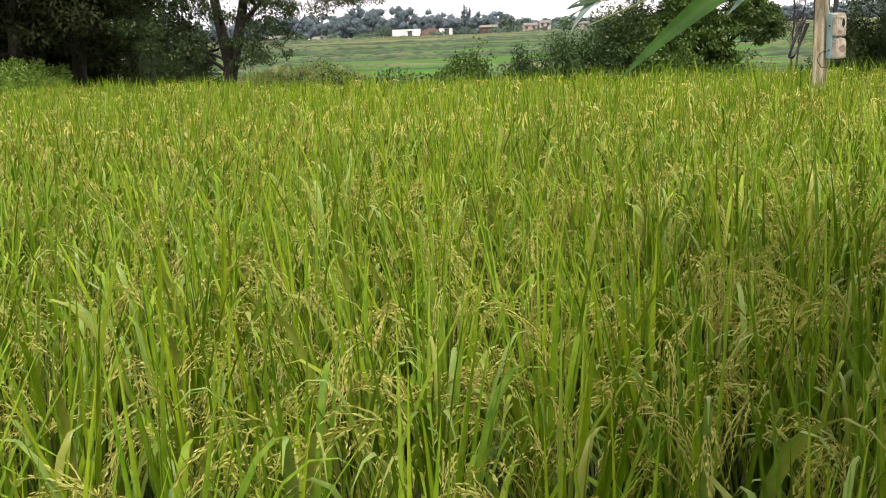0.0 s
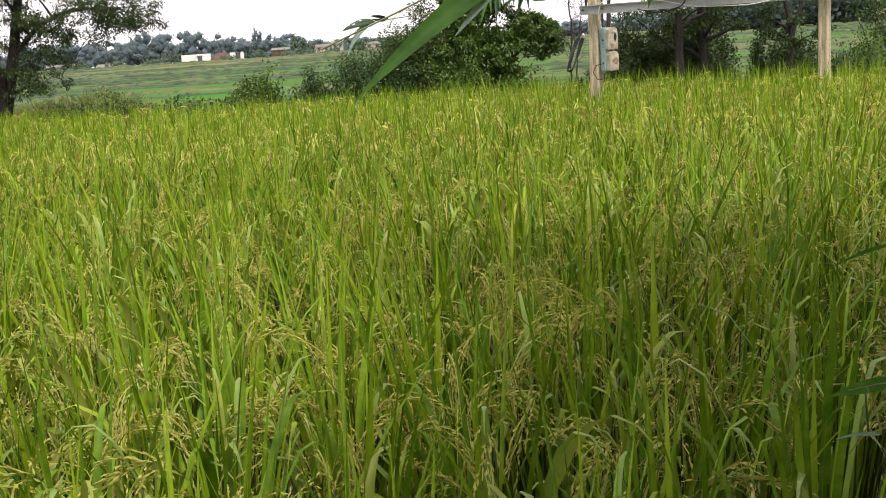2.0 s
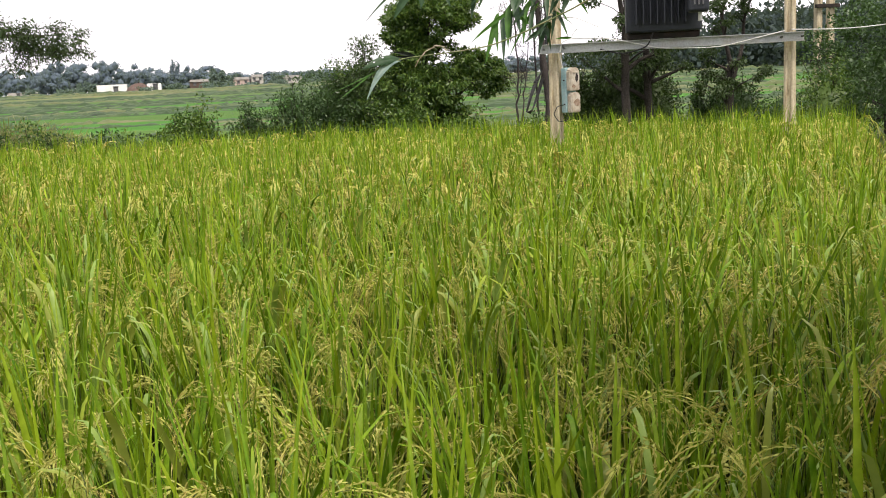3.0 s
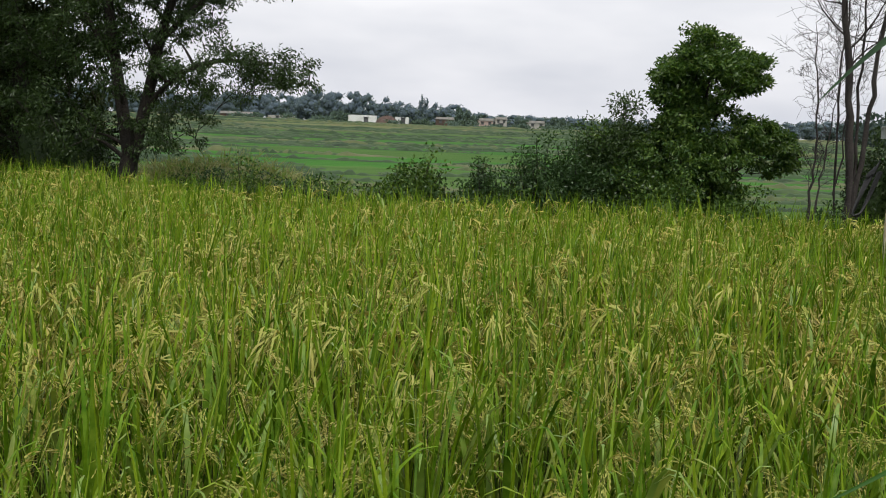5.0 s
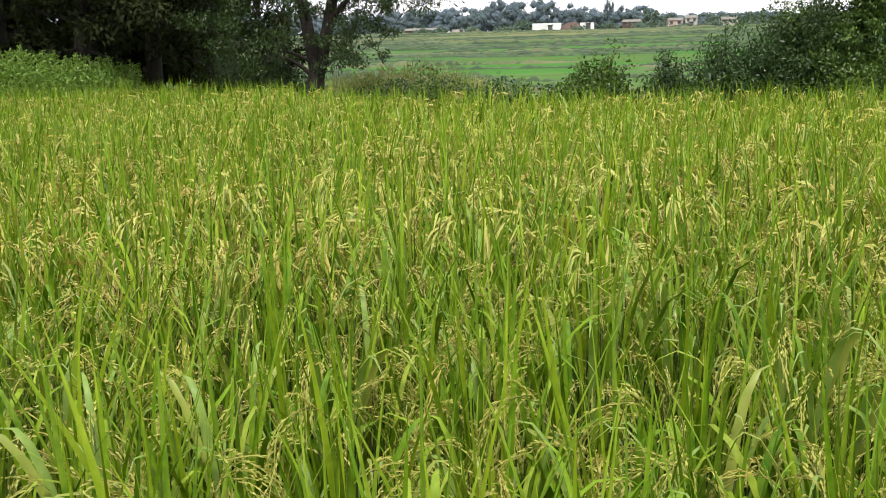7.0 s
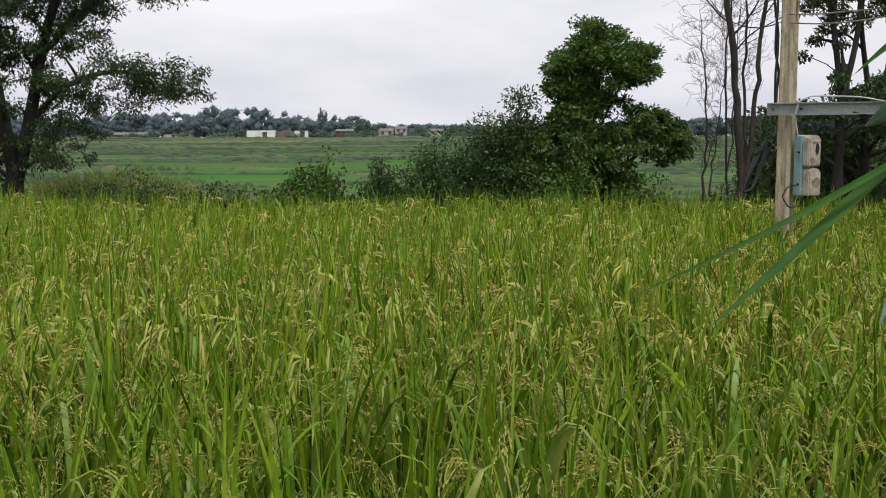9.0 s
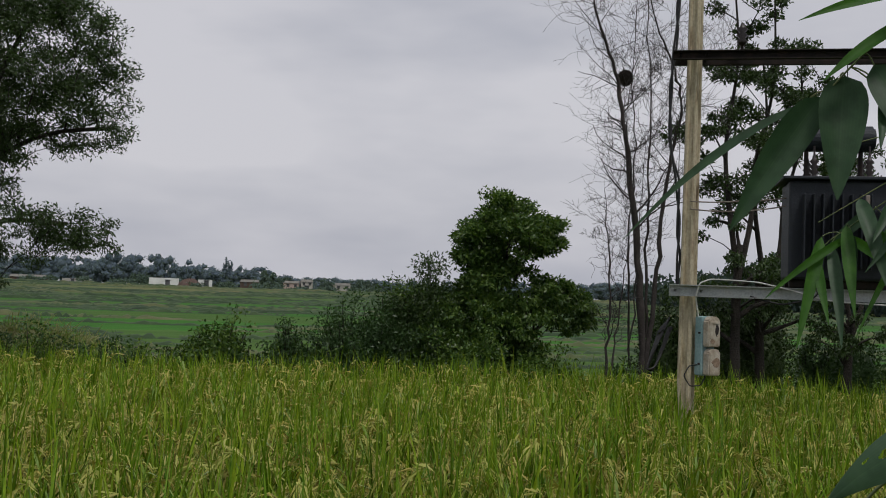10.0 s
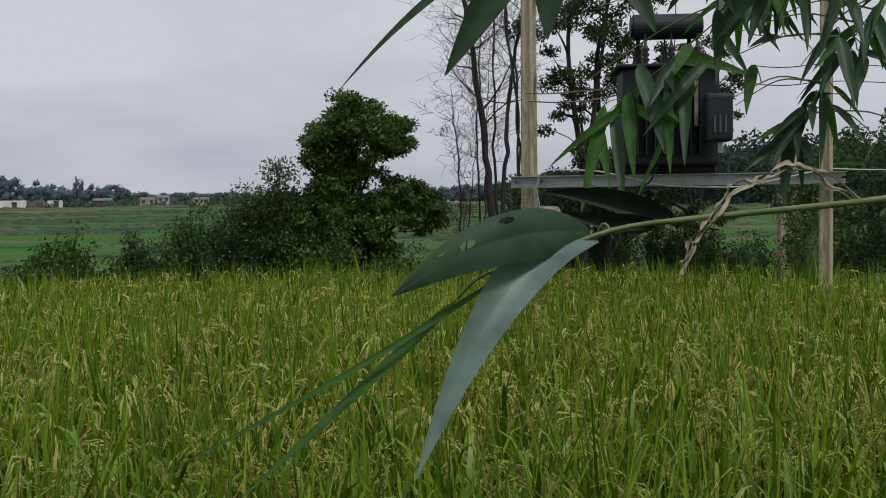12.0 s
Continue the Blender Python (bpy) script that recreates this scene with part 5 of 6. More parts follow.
def bamboo_branch(label, stems, leaves, seed, thick=0.0022, bow=0.1, young=0.0):
    """A hanging branch: stems, and leaves each on a short stalk from the nearest stem."""
    rng = np.random.default_rng(seed)
    root = thing_empty("bamboo_branch", label, "bamboo", stems[0][0], "bamboo branches")
    o = np.array(stems[0][0])
    nodes = []
    for s in stems:
        s = np.array(s)
        pts = np.concatenate([np.linspace(a, b, 6)[:-1] for a, b in zip(s, s[1:])] + [s[-1:]])
        for _ in range(3):
            pts[1:-1] = (pts[:-2] + 2 * pts[1:-1] + pts[2:]) / 4
        g = Geo()
        tube(g, pts - o, np.linspace(thick, thick * 0.45, len(pts)), 6)
        child("stem", g.mesh("stem", [M_TWIG], True), root)
        nodes += list(pts)
    nodes = np.array(nodes)
    for base, tip, width, *extra in leaves:
        extra = dict(extra[0]) if extra else {}
        fresh = extra.pop("fresh", False) or rng.uniform() < young
        base, tip = np.array(base), np.array(tip)
        k = int(np.argmin(np.linalg.norm(nodes - base, axis=1)))
        g = Geo()
        tube(g, curve_points(nodes[k] - o, (nodes[k] + base) / 2 - o + (0, 0, 0.01), base - o, 6), 0.0009, 5)
        child("leaf_stalk", g.mesh("leaf_stalk", [M_TWIG], True), root)
        mat = M_BAMBOO_PALE_SHEEN if extra.pop("pale", False) else M_BAMBOO_YOUNG if fresh else M_BAMBOO
        child("leaf", bamboo_leaf(base - o, tip - o, width, rng, extra.pop("bow", bow), mat, **extra), root)
    return root, rng


def spray(stem, n, length, width, seed):
    """Leaves hanging in pairs along a stem."""
    rng = np.random.default_rng(seed)
    stem = np.array(stem)
    f = rng.uniform(0.1, 1.0, n) * (len(stem) - 1)
    i = np.minimum(f.astype(int), len(stem) - 2)
    p = stem[i] + (stem[i + 1] - stem[i]) * (f - i)[:, None]
    d = unit(rng.normal(size=(n, 3)) * (0.6, 0.6, 0.35) + (0, 0, -0.75))
    return [(a + 0.015 * b, a + b * length * s, width * s) for a, b, s in zip(p, d, rng.uniform(0.7, 1.2, n))]


BROAD = [
   ((0.735, 0.911, 1.886), (0.643, 0.927, 1.744), 0.0452),
   ((0.752, 0.896, 1.906), (0.732, 0.875, 1.776), 0.0573),
   ((0.774, 0.88, 1.916), (0.819, 0.816, 1.777), 0.0513),
   ((0.721, 0.921, 1.878), (0.544, 0.97, 1.731), 0.0133),
   ((0.807, 0.851, 1.939), (0.831, 0.799, 1.83), 0.0452),
   ((0.776, 0.857, 1.988), (0.674, 0.856, 2.011), 0.0229),
   ((0.787, 0.849, 1.991), (0.772, 0.795, 2.008), 0.0193),
   ((0.801, 0.842, 1.985), (0.683, 0.871, 1.951), 0.0145),
   ((0.796, 0.854, 1.957), (0.71, 0.87, 1.892), 0.0169),
   ((0.786, 0.878, 1.89), (0.762, 0.85, 1.824), 0.0157),
   ((0.794, 0.876, 1.873), (0.778, 0.838, 1.832), 0.0181),
]
HANGING = [
   ((1.328, 1.846, 1.812), (1.257, 1.794, 1.639), 0.0346),
   ((1.344, 1.839, 1.795), (1.316, 1.762, 1.638), 0.0323),
   ((1.367, 1.822, 1.834), (1.336, 1.749, 1.693), 0.0346),
   ((1.384, 1.805, 1.889), (1.377, 1.721, 1.747), 0.0415),
   ((1.5, 1.731, 1.894), (1.376, 1.72, 1.774), 0.0288),
   ((1.377, 1.818, 1.816), (1.225, 1.808, 1.712), 0.0208),
   ((1.485, 1.748, 1.846), (1.365, 1.733, 1.665), 0.0185),
   ((1.434, 1.781, 1.837), (1.396, 1.712, 1.703), 0.0288),
   ((1.466, 1.76, 1.846), (1.421, 1.696, 1.718), 0.03),
   ((1.319, 1.854, 1.773), (1.294, 1.774, 1.667), 0.0254),
]
SIDE = [
   ((1.277, 1.283, 1.82), (1.231, 1.241, 1.739), 0.025),
   ((1.337, 1.247, 1.732), (1.242, 1.236, 1.701), 0.0178),
   ((1.322, 1.261, 1.703), (1.23, 1.247, 1.656), 0.025),
   ((1.325, 1.258, 1.711), (1.275, 1.214, 1.605), 0.0285),
   ((1.328, 1.256, 1.711), (1.308, 1.187, 1.666), 0.0267),
   ((1.366, 1.22, 1.756), (1.36, 1.141, 1.692), 0.0196),
   ((1.406, 1.193, 1.668), (1.329, 1.169, 1.665), 0.0143),
   ((1.359, 1.211, 1.859), (1.288, 1.193, 1.78), 0.0196),
   ((1.4, 1.182, 1.823), (1.343, 1.152, 1.741), 0.0232),
   ((1.364, 1.205, 1.867), (1.312, 1.177, 1.755), 0.0214),
   ((1.276, 1.262, 1.931), (1.24, 1.22, 1.851), 0.0357),
   ((1.371, 1.19, 1.914), (1.351, 1.133, 1.827), 0.0267),
   ((1.4, 1.17, 1.887), (1.378, 1.113, 1.797), 0.025),
   ((1.237, 1.291, 1.926), (1.186, 1.261, 1.835), 0.0374),
   ((1.303, 1.256, 1.859), (1.228, 1.231, 1.836), 0.0143),
]
LOW = [
   ((0.547, 0.437, 1.599), (0.421, 0.401, 1.573), 0.029, {"bow": 0.15, "fold": 0.15, "curl": 0.25, "holes": ((0.62, 0.25, 0.04, 0.16), (0.4, 0.6, 0.035, 0.14), (0.73, 0.5, 0.018, 0.08))}),
   ((0.55, 0.438, 1.598), (0.432, 0.402, 1.484), 0.026, {"pale": True, "bow": 0.36}),
   ((0.497, 0.437, 1.58), (0.307, 0.37, 1.505), 0.0033, {"fresh": True}),
   ((0.468, 0.437, 1.567), (0.343, 0.382, 1.488), 0.0061, {"fresh": True}),
   ((0.597, 0.431, 1.604), (0.532, 0.466, 1.622), 0.0122),
]
EARLY = [
   ((0.36, -2.39, 1.586), (0.155, -2.424, 1.454), 0.024, {"fresh": True}),
   ((0.377, -2.398, 1.616), (0.255, -2.415, 1.508), 0.022, {"pale": True}),
]
EHANG = [
   ((0.49, -2.329, 1.6), (0.472, -2.349, 1.524), 0.0145), ((0.509, -2.335, 1.587), (0.496, -2.359, 1.543), 0.0133),
   ((0.621, -2.386, 1.579), (0.607, -2.409, 1.522), 0.0157), ((0.601, -2.375, 1.581), (0.575, -2.394, 1.539), 0.0085),
   ((0.641, -2.396, 1.57), (0.624, -2.419, 1.55), 0.0097), ((0.709, -2.435, 1.549), (0.669, -2.445, 1.5), 0.0085),
   ((0.71, -2.436, 1.55), (0.679, -2.451, 1.494), 0.0121), ((0.711, -2.437, 1.549), (0.693, -2.459, 1.502), 0.0145),
   ((0.712, -2.438, 1.551), (0.708, -2.469, 1.517), 0.0109), ((0.523, -2.341, 1.597), (0.537, -2.377, 1.559), 0.006),
   ((0.578, -2.366, 1.597), (0.552, -2.384, 1.563), 0.0073),
]
for fresh_leaf in (5, 6, 7, 8):
    BROAD[fresh_leaf] += ({"fresh": True},)
ROLL = LOW.pop()
LOWSTEM = [(0.855, 0.399, 1.632), (0.722, 0.41, 1.615), (0.609, 0.422, 1.607), (0.555, 0.432, 1.602), (0.497, 0.437, 1.58)]
HUSK = [(0.589, 0.416, 1.576), (0.595, 0.419, 1.586), (0.602, 0.421, 1.596), (0.612, 0.42, 1.607), (0.622, 0.42, 1.619), (0.636, 0.416, 1.627), (0.655, 0.414, 1.635), (0.671, 0.414, 1.633), (0.687, 0.414, 1.624), (0.705, 0.412, 1.616)]
ESTEM = [(0.52, -2.36, 1.7), (0.387, -2.392, 1.625), (0.315, -2.399, 1.58), (0.213, -2.409, 1.537), (0.129, -2.421, 1.504)]
ESTEM2 = [(0.74, -2.42, 1.61), (0.71, -2.436, 1.55), (0.703, -2.442, 1.503), (0.711, -2.45, 1.427), (0.715, -2.464, 1.339)]
EARLY_TOP = (1.35, -2.1, 2.5)
BROAD2 = [
   ((0.85, 0.881, 1.949), (0.905, 0.811, 1.798), 0.0535),
   ((0.903, 0.832, 1.985), (0.943, 0.767, 1.868), 0.0491),
   ((0.969, 0.808, 1.874), (0.891, 0.824, 1.772), 0.0403),
   ((0.922, 0.832, 1.935), (0.91, 0.804, 1.817), 0.0277),
   ((0.867, 0.854, 2.0), (0.852, 0.822, 1.939), 0.0113),
   ((0.918, 0.859, 1.812), (0.893, 0.825, 1.73), 0.0189),
   ((0.89, 0.861, 1.918), (0.887, 0.817, 1.847), 0.0189),
   ((0.96, 0.82, 1.851), (0.916, 0.805, 1.766), 0.0214),
   ((0.939, 0.827, 1.905), (0.939, 0.78, 1.816), 0.0289),
   ((0.849, 0.902, 1.857), (0.848, 0.842, 1.867), 0.0088),
   ((0.863, 0.889, 1.875), (0.825, 0.867, 1.809), 0.0164),
   ((0.955, 0.784, 2.004), (0.887, 0.784, 1.98), 0.0126),
]
MORE = [
   ((1.224, 1.089, 2.008), (1.181, 1.072, 1.907), 0.0315),
   ((1.248, 1.076, 1.977), (1.23, 1.039, 1.861), 0.0299),
   ((1.177, 1.119, 2.034), (1.129, 1.105, 1.939), 0.0346),
   ((1.27, 1.074, 1.912), (1.214, 1.063, 1.799), 0.0283),
   ((1.225, 1.114, 1.909), (1.203, 1.071, 1.807), 0.0236),
   ((1.27, 1.089, 1.833), (1.25, 1.036, 1.734), 0.0267),
   ((1.13, 1.151, 2.046), (1.074, 1.135, 1.978), 0.0283),
   ((1.17, 1.139, 1.986), (1.166, 1.087, 1.894), 0.0267),
   ((1.106, 1.18, 2.006), (1.108, 1.124, 1.927), 0.0236),
   ((1.236, 1.071, 2.027), (1.189, 1.049, 1.967), 0.0283),
]
CLUMP = (2.6, -0.75)
TOP = (1.75, 0.35, 2.75)
bamboo_branch("bamboo branch with broad grey-green leaves", [[TOP, (1.2, 0.7, 2.25), (0.92, 0.82, 2.02), (0.78, 0.87, 1.95), (0.735, 0.9, 1.89)], [(0.92, 0.82, 2.02), (0.8, 0.84, 2.0), (0.775, 0.85, 1.99)], [(1.2, 0.7, 2.25), (0.98, 0.79, 2.0), (0.9, 0.82, 1.88)]], [(p, q, w * 0.84, *rest) for p, q, w, *rest in BROAD] + [(p, q, w * 0.72) for p, q, w in BROAD2] + spray([(1.2, 0.7, 2.25), (0.98, 0.79, 2.03), (0.92, 0.82, 1.96)], 26, 0.11, 0.017, 9) + spray([(1.2, 0.7, 2.25), (0.98, 0.79, 2.0), (0.9, 0.82, 1.88)], 22, 0.1, 0.016, 10), 1)
H_STEM = [(1.75, 0.35, 2.75), (1.62, 1.0, 2.35), (1.5, 1.6, 2.0), (1.42, 1.78, 1.88), (1.36, 1.83, 1.82)]
bamboo_branch("bamboo branch with narrow hanging green leaves", [H_STEM], [(p, tuple(np.array(p) + 1.3 * (np.array(q) - p)), w * 0.8) for p, q, w in HANGING] + spray(H_STEM[2:], 12, 0.16, 0.026, 8), 2, young=0.45)
S_STEM = [(1.75, 0.35, 2.75), (1.6, 0.85, 2.25), (1.42, 1.15, 1.93), (1.36, 1.22, 1.8), (1.33, 1.25, 1.72)]
S_SIDE = [(1.6, 0.85, 2.25), (1.4, 1.12, 2.02), (1.3, 1.26, 1.94), (1.24, 1.3, 1.93)]


def fine_twigs(line_, n, seed):
    """Thin bare twigs off a stem, each bent down a little."""
    rng = np.random.default_rng(seed)
    line_ = np.array(line_)
    out = []
    for k in range(n):
        f = rng.uniform(0.3, len(line_) - 1.01)
        a = line_[int(f)] + (line_[int(f) + 1] - line_[int(f)]) * (f - int(f))
        d = np.array([-0.75, 0.45, 0.0]) * rng.uniform(0.6, 1.0) * (1 if k % 4 else -0.8) + rng.normal(size=3) * (0.15, 0.15, 0.22)
        ln = rng.uniform(0.12, 0.26)
        out.append([tuple(a), tuple(a + d * ln * 0.5 + (0, 0, 0.01)), tuple(a + d * ln - (0, 0, 0.03))])
    return out


bamboo_branch("bamboo branch with many small green leaves", [S_STEM, S_SIDE] + fine_twigs(S_STEM[1:], 9, 3) + fine_twigs(S_SIDE[1:], 7, 4), [(p, q, w * 0.72) for p, q, w in SIDE + MORE] + spray(S_STEM[1:], 44, 0.12, 0.013, 5) + spray(S_SIDE[1:], 38, 0.11, 0.013, 6), 3, 0.0016, young=0.3)
low, low_rng = bamboo_branch("low bamboo twig with large dark leaves", [[(1.5, -0.25, 2.2), (1.15, 0.15, 1.78)] + LOWSTEM], LOW, 4, 0.003, -0.02)
M_LEAF_ROLL = surface("dark_rolled_leaf", [(0.008, 0.014, 0.008), (0.018, 0.03, 0.016), (0.05, 0.055, 0.03)], 30.0, 0.8, fine=160.0)
low_at = np.array((1.5, -0.25, 2.2))
child("rolled_leaf", bamboo_leaf(np.array(ROLL[0]) - low_at, np.array(ROLL[1]) - low_at, 0.0125, low_rng, 0.06, M_LEAF_ROLL, fold=1.7), low, "dark leaf folded up tight")
child("rolled_leaf", bamboo_leaf((0.585, 0.433, 1.603) - low_at, (0.535, 0.452, 1.611) - low_at, 0.011, low_rng, -0.1, M_LEAF_ROLL, fold=1.4), low, "dark leaf folded up tight")
HUSK = [np.array(p) - np.array((1.5, -0.25, 2.2)) for p in HUSK]
hg = Geo()
husk_line = np.concatenate([np.linspace(p, q, 5)[:-1] for p, q in zip(HUSK, HUSK[1:])] + [np.array(HUSK[-1:])])
for strip in range(3):
    twist = np.linspace(0, 15, len(husk_line)) + 2.1 * strip
    around = np.stack([np.cos(twist) * 0.6, 0.5 * np.sin(twist), np.cos(twist) * 0.8], -1)
    wide = np.interp(np.linspace(0, 1, len(husk_line)), [0, 0.15, 0.4, 0.7, 1], [0.004, 0.0065, 0.0055, 0.0035, 0.001]) * (1 - 0.2 * strip)
    blade(hg, husk_line + 0.0022 * around[::-1] * strip + np.random.default_rng(strip).normal(size=husk_line.shape) * 0.0008, wide, around, fold=0.7)
child("husk", hg.mesh("husk", [M_HUSK], True), low, "twisted dry straw-coloured husk")
bamboo_branch("bamboo twig with a long arching green leaf", [[EARLY_TOP, (0.8, -2.3, 1.9)] + ESTEM], EARLY, 5, 0.0018)
bamboo_branch("bamboo twig with small hanging green leaves", [[EARLY_TOP, (0.9, -2.38, 1.8)] + ESTEM2, [(0.9, -2.38, 1.8), (0.76, -2.37, 1.68), (0.625, -2.38, 1.604), (0.496, -2.332, 1.611)]], EHANG, 6, 0.0018, young=1.0)

BANK = [
   ((0.828, -2.241, 1.046), (0.714, -2.233, 1.03), 0.0233), ((0.863, -2.267, 1.038), (0.763, -2.28, 0.987), 0.007, {"pale": True}), ((0.853, -2.269, 1.018), (0.789, -2.289, 1.001), 0.0124),
   ((0.799, -2.26, 0.985), (0.717, -2.254, 0.985), 0.007, {"pale": True}), ((0.882, -2.279, 1.042), (0.816, -2.272, 1.086), 0.0202), ((0.835, -2.268, 0.991), (0.793, -2.306, 0.971), 0.0155),
]
BANK2 = [((1.168, -1.872, 1.18), (1.067, -1.881, 1.145), 0.0122), ((1.162, -1.871, 1.166), (1.077, -1.884, 1.163), 0.0102), ((1.093, -1.834, 1.125), (0.983, -1.841, 1.1), 0.0071)]
bamboo_branch("low bamboo twig with dark leaves at the bank", [[(1.9, -1.9, 1.5), (1.3, -2.15, 1.22), (0.949, -2.254, 1.064), (0.871, -2.272, 1.039), (0.828, -2.241, 1.046), (0.765, -2.241, 1.041)]], [(a, tuple(np.array(a) + 0.75 * (np.array(b) - a)), w * 0.75, *rest) for a, b, w, *rest in BANK], 14, 0.0016, young=1.0)
bamboo_branch("thin bamboo twig with narrow leaves over the bank", [[(1.9, -1.9, 1.5), (1.5, -1.87, 1.3), (1.245, -1.863, 1.19), (1.163, -1.869, 1.178), (1.092, -1.852, 1.147)]], BANK2, 15, 0.0014, young=1.0)


def bamboo_clump():
    """Culms beside the path that lean over it and carry the branches, plus unseen leaves added for shade."""
    rng = np.random.default_rng(31)
    root = thing_empty("bamboo_clump", "clump of green bamboo culms, with unseen leaves added for shade", "bamboo", (*CLUMP, 0.2))
    ends = [(1.75, 0.35, 2.75), EARLY_TOP, (1.9, -1.9, 1.5), (1.5, -0.25, 2.2), (2.9, -0.2, 4.2), (2.3, -1.4, 4.5), (3.1, -1.1, 4.3)]
    for k, e in enumerate(ends):
        b = np.array([rng.uniform(-0.2, 0.2), rng.uniform(-0.2, 0.2), -0.1])
        e = np.array(e) - (*CLUMP, 0.2)
        pts = curve_points(b, b + (0.05, 0.0, e[2] * 1.15), e, 14)
        g = Geo()
        tube(g, pts, np.linspace(0.022, 0.005, 14), 8)
        culm = child("culm", g.mesh("culm", [M_TWIG], True), root)
        g = Geo()
        for p, r in zip(pts[1:-1], np.linspace(0.024, 0.007, 12)):
            tube(g, [p - (0, 0, 0.006), p, p + (0, 0, 0.006)], [r * 0.85, r * 1.12, r * 0.85], 8)
        child("node_ring", g.mesh("node_ring", [M_TWIG], True), culm)
    g = Geo()
    # many separate sprays hang from the leaning tops, unseen, added to shade near rice
    p = []
    for k in range(120):
        f = rng.uniform(0, 1)
        c = np.array((-1.25 + 0.5 * f, -3.3 + 2.0 * f, 2.9)) + rng.normal(size=3) * (0.5, 0.45, 0.28) + (0.4 * abs(rng.normal()), 0, 0.6 * abs(rng.normal()))
        along = unit(rng.normal(size=3) * (1, 1, 0.35) + (0, 0, -0.3))
        f = rng.uniform(-0.4, 0.4, (200, 1))
        p.append(c + along * f + rng.normal(size=(200, 3)) * 0.07 - (0, 0, 1) * f**2 * 0.5)
        twig = c + along * np.linspace(-0.4, 0.4, 6)[:, None] - np.array([0, 0, 0.5]) * np.linspace(-0.4, 0.4, 6)[:, None] ** 2
        tube(g, twig, np.linspace(0.004, 0.0015, 6), 4, mat=1)
    # an unseen wall of leaves added beside the bank to block side light
    for k in range(150):
        f, out = rng.uniform(-0.8, 3.2), rng.uniform(1.0, 2.4)
        c = np.array((-0.3 + f * 0.559 + out * 0.829, -3.75 + f * 0.829 - out * 0.559, rng.uniform(0.5, 2.9)))
        if math.atan2(c[0] - 0.1, c[1] + 3.4) > radians(46):
            p.append(c - (*CLUMP, 0.2) + rng.normal(size=(170, 3)) * (0.2, 0.2, 0.16))
    p = np.concatenate(p)
    leaves_at(g, p, 0.22, 0.036, rng, 0.8)
    child("foliage", g.mesh("foliage", [M_BAMBOO, M_TWIG]), root)


bamboo_clump()


# ---- rice ----
def panicle(rng, detail):
    """A drooping head of rice: a plume of thin strings off a bent stalk, with small grains set herringbone along them."""
    g = Geo()
    reach, rise, fall = rng.uniform(0.1, 0.17), rng.uniform(0.04, 0.08), rng.uniform(0.04, 0.15)
    side = rng.normal() * 0.02
    rach = curve_points((0, 0, 0), (reach * 0.25, side * 0.5, rise * 1.5), (reach, side, rise - fall), 8)
    if detail > 0:
        blade(g, rach, np.linspace(0.003, 0.0012, 8), (0, 1, 0), mat=1)
    branches, grains = ((8, 1), (15, 1), (8, 8), (12, 14))[detail]
    length, width = ((0.0, 0.0), (0.0, 0.0), (0.0124, 0.0041), (0.0102, 0.0035))[detail]
    for b in range(branches):
        k = (0.05 + 0.95 * b / (branches - 1)) * 7
        i0 = int(min(k, 6))
        p = rach[i0] + (rach[i0 + 1] - rach[i0]) * (k - i0)
        tan = unit(rach[i0 + 1] - rach[max(i0 - 1, 0)])
        d = unit(tan + rng.normal(size=3) * 0.19 + (0.12, 0, 0.05))
        ln = rng.uniform(0.075, 0.135) * (1.0 - 0.25 * b / branches)
        end = p + d * ln * 0.85 + np.array([0, 0, -ln * rng.uniform(0.3, 0.9)])
        if detail < 2:
            string = curve_points(p, p + d * ln * 0.65, end, 3)
            blade(g, string, [0.003, 0.0095, 0.002] if detail == 0 else [0.002, 0.0072, 0.0012], unit(np.cross(d, rng.normal(size=3))), mat=0)
            continue
        string = curve_points(p, p + d * ln * 0.65, end, grains + 2)
        a = unit(np.cross(d, rng.normal(size=3)))
        blade(g, string[::3] if detail == 3 else string[::5], np.full(len(string[:: 3 if detail == 3 else 5]), 0.0018), a, mat=0)
        for i in range(grains):
            s = 1 if i % 2 else -1
            t = unit(string[i + 2] - string[i])
            c = np.cross(t, a)
            out = unit(a * math.cos(i * 0.9) + c * math.sin(i * 0.9))
            gd = unit(t + out * 0.2 * s + rng.normal(size=3) * 0.05)
            w = unit(np.cross(gd, out) + 0.6 * rng.normal(size=3))
            q = string[i + 1] + out * 0.001 * s
            L, W = length * rng.uniform(0.85, 1.15), width / 2
            g.add([q, q + gd * L * 0.5 + w * W, q + gd * L, q + gd * L * 0.5 - w * W], quads=[(0, 1, 2, 3)])
    return g


def turned(v, rz, tilt=0.0, scale=1.0, move=(0, 0, 0)):
    c, s = math.cos(rz), math.sin(rz)
    ct, st = math.cos(tilt), math.sin(tilt)
    r = np.array([[c, -s, 0], [s, c, 0], [0, 0, 1]]) @ np.array([[ct, 0, st], [0, 1, 0], [-st, 0, ct]])
    return v * scale @ r.T + np.asarray(move)


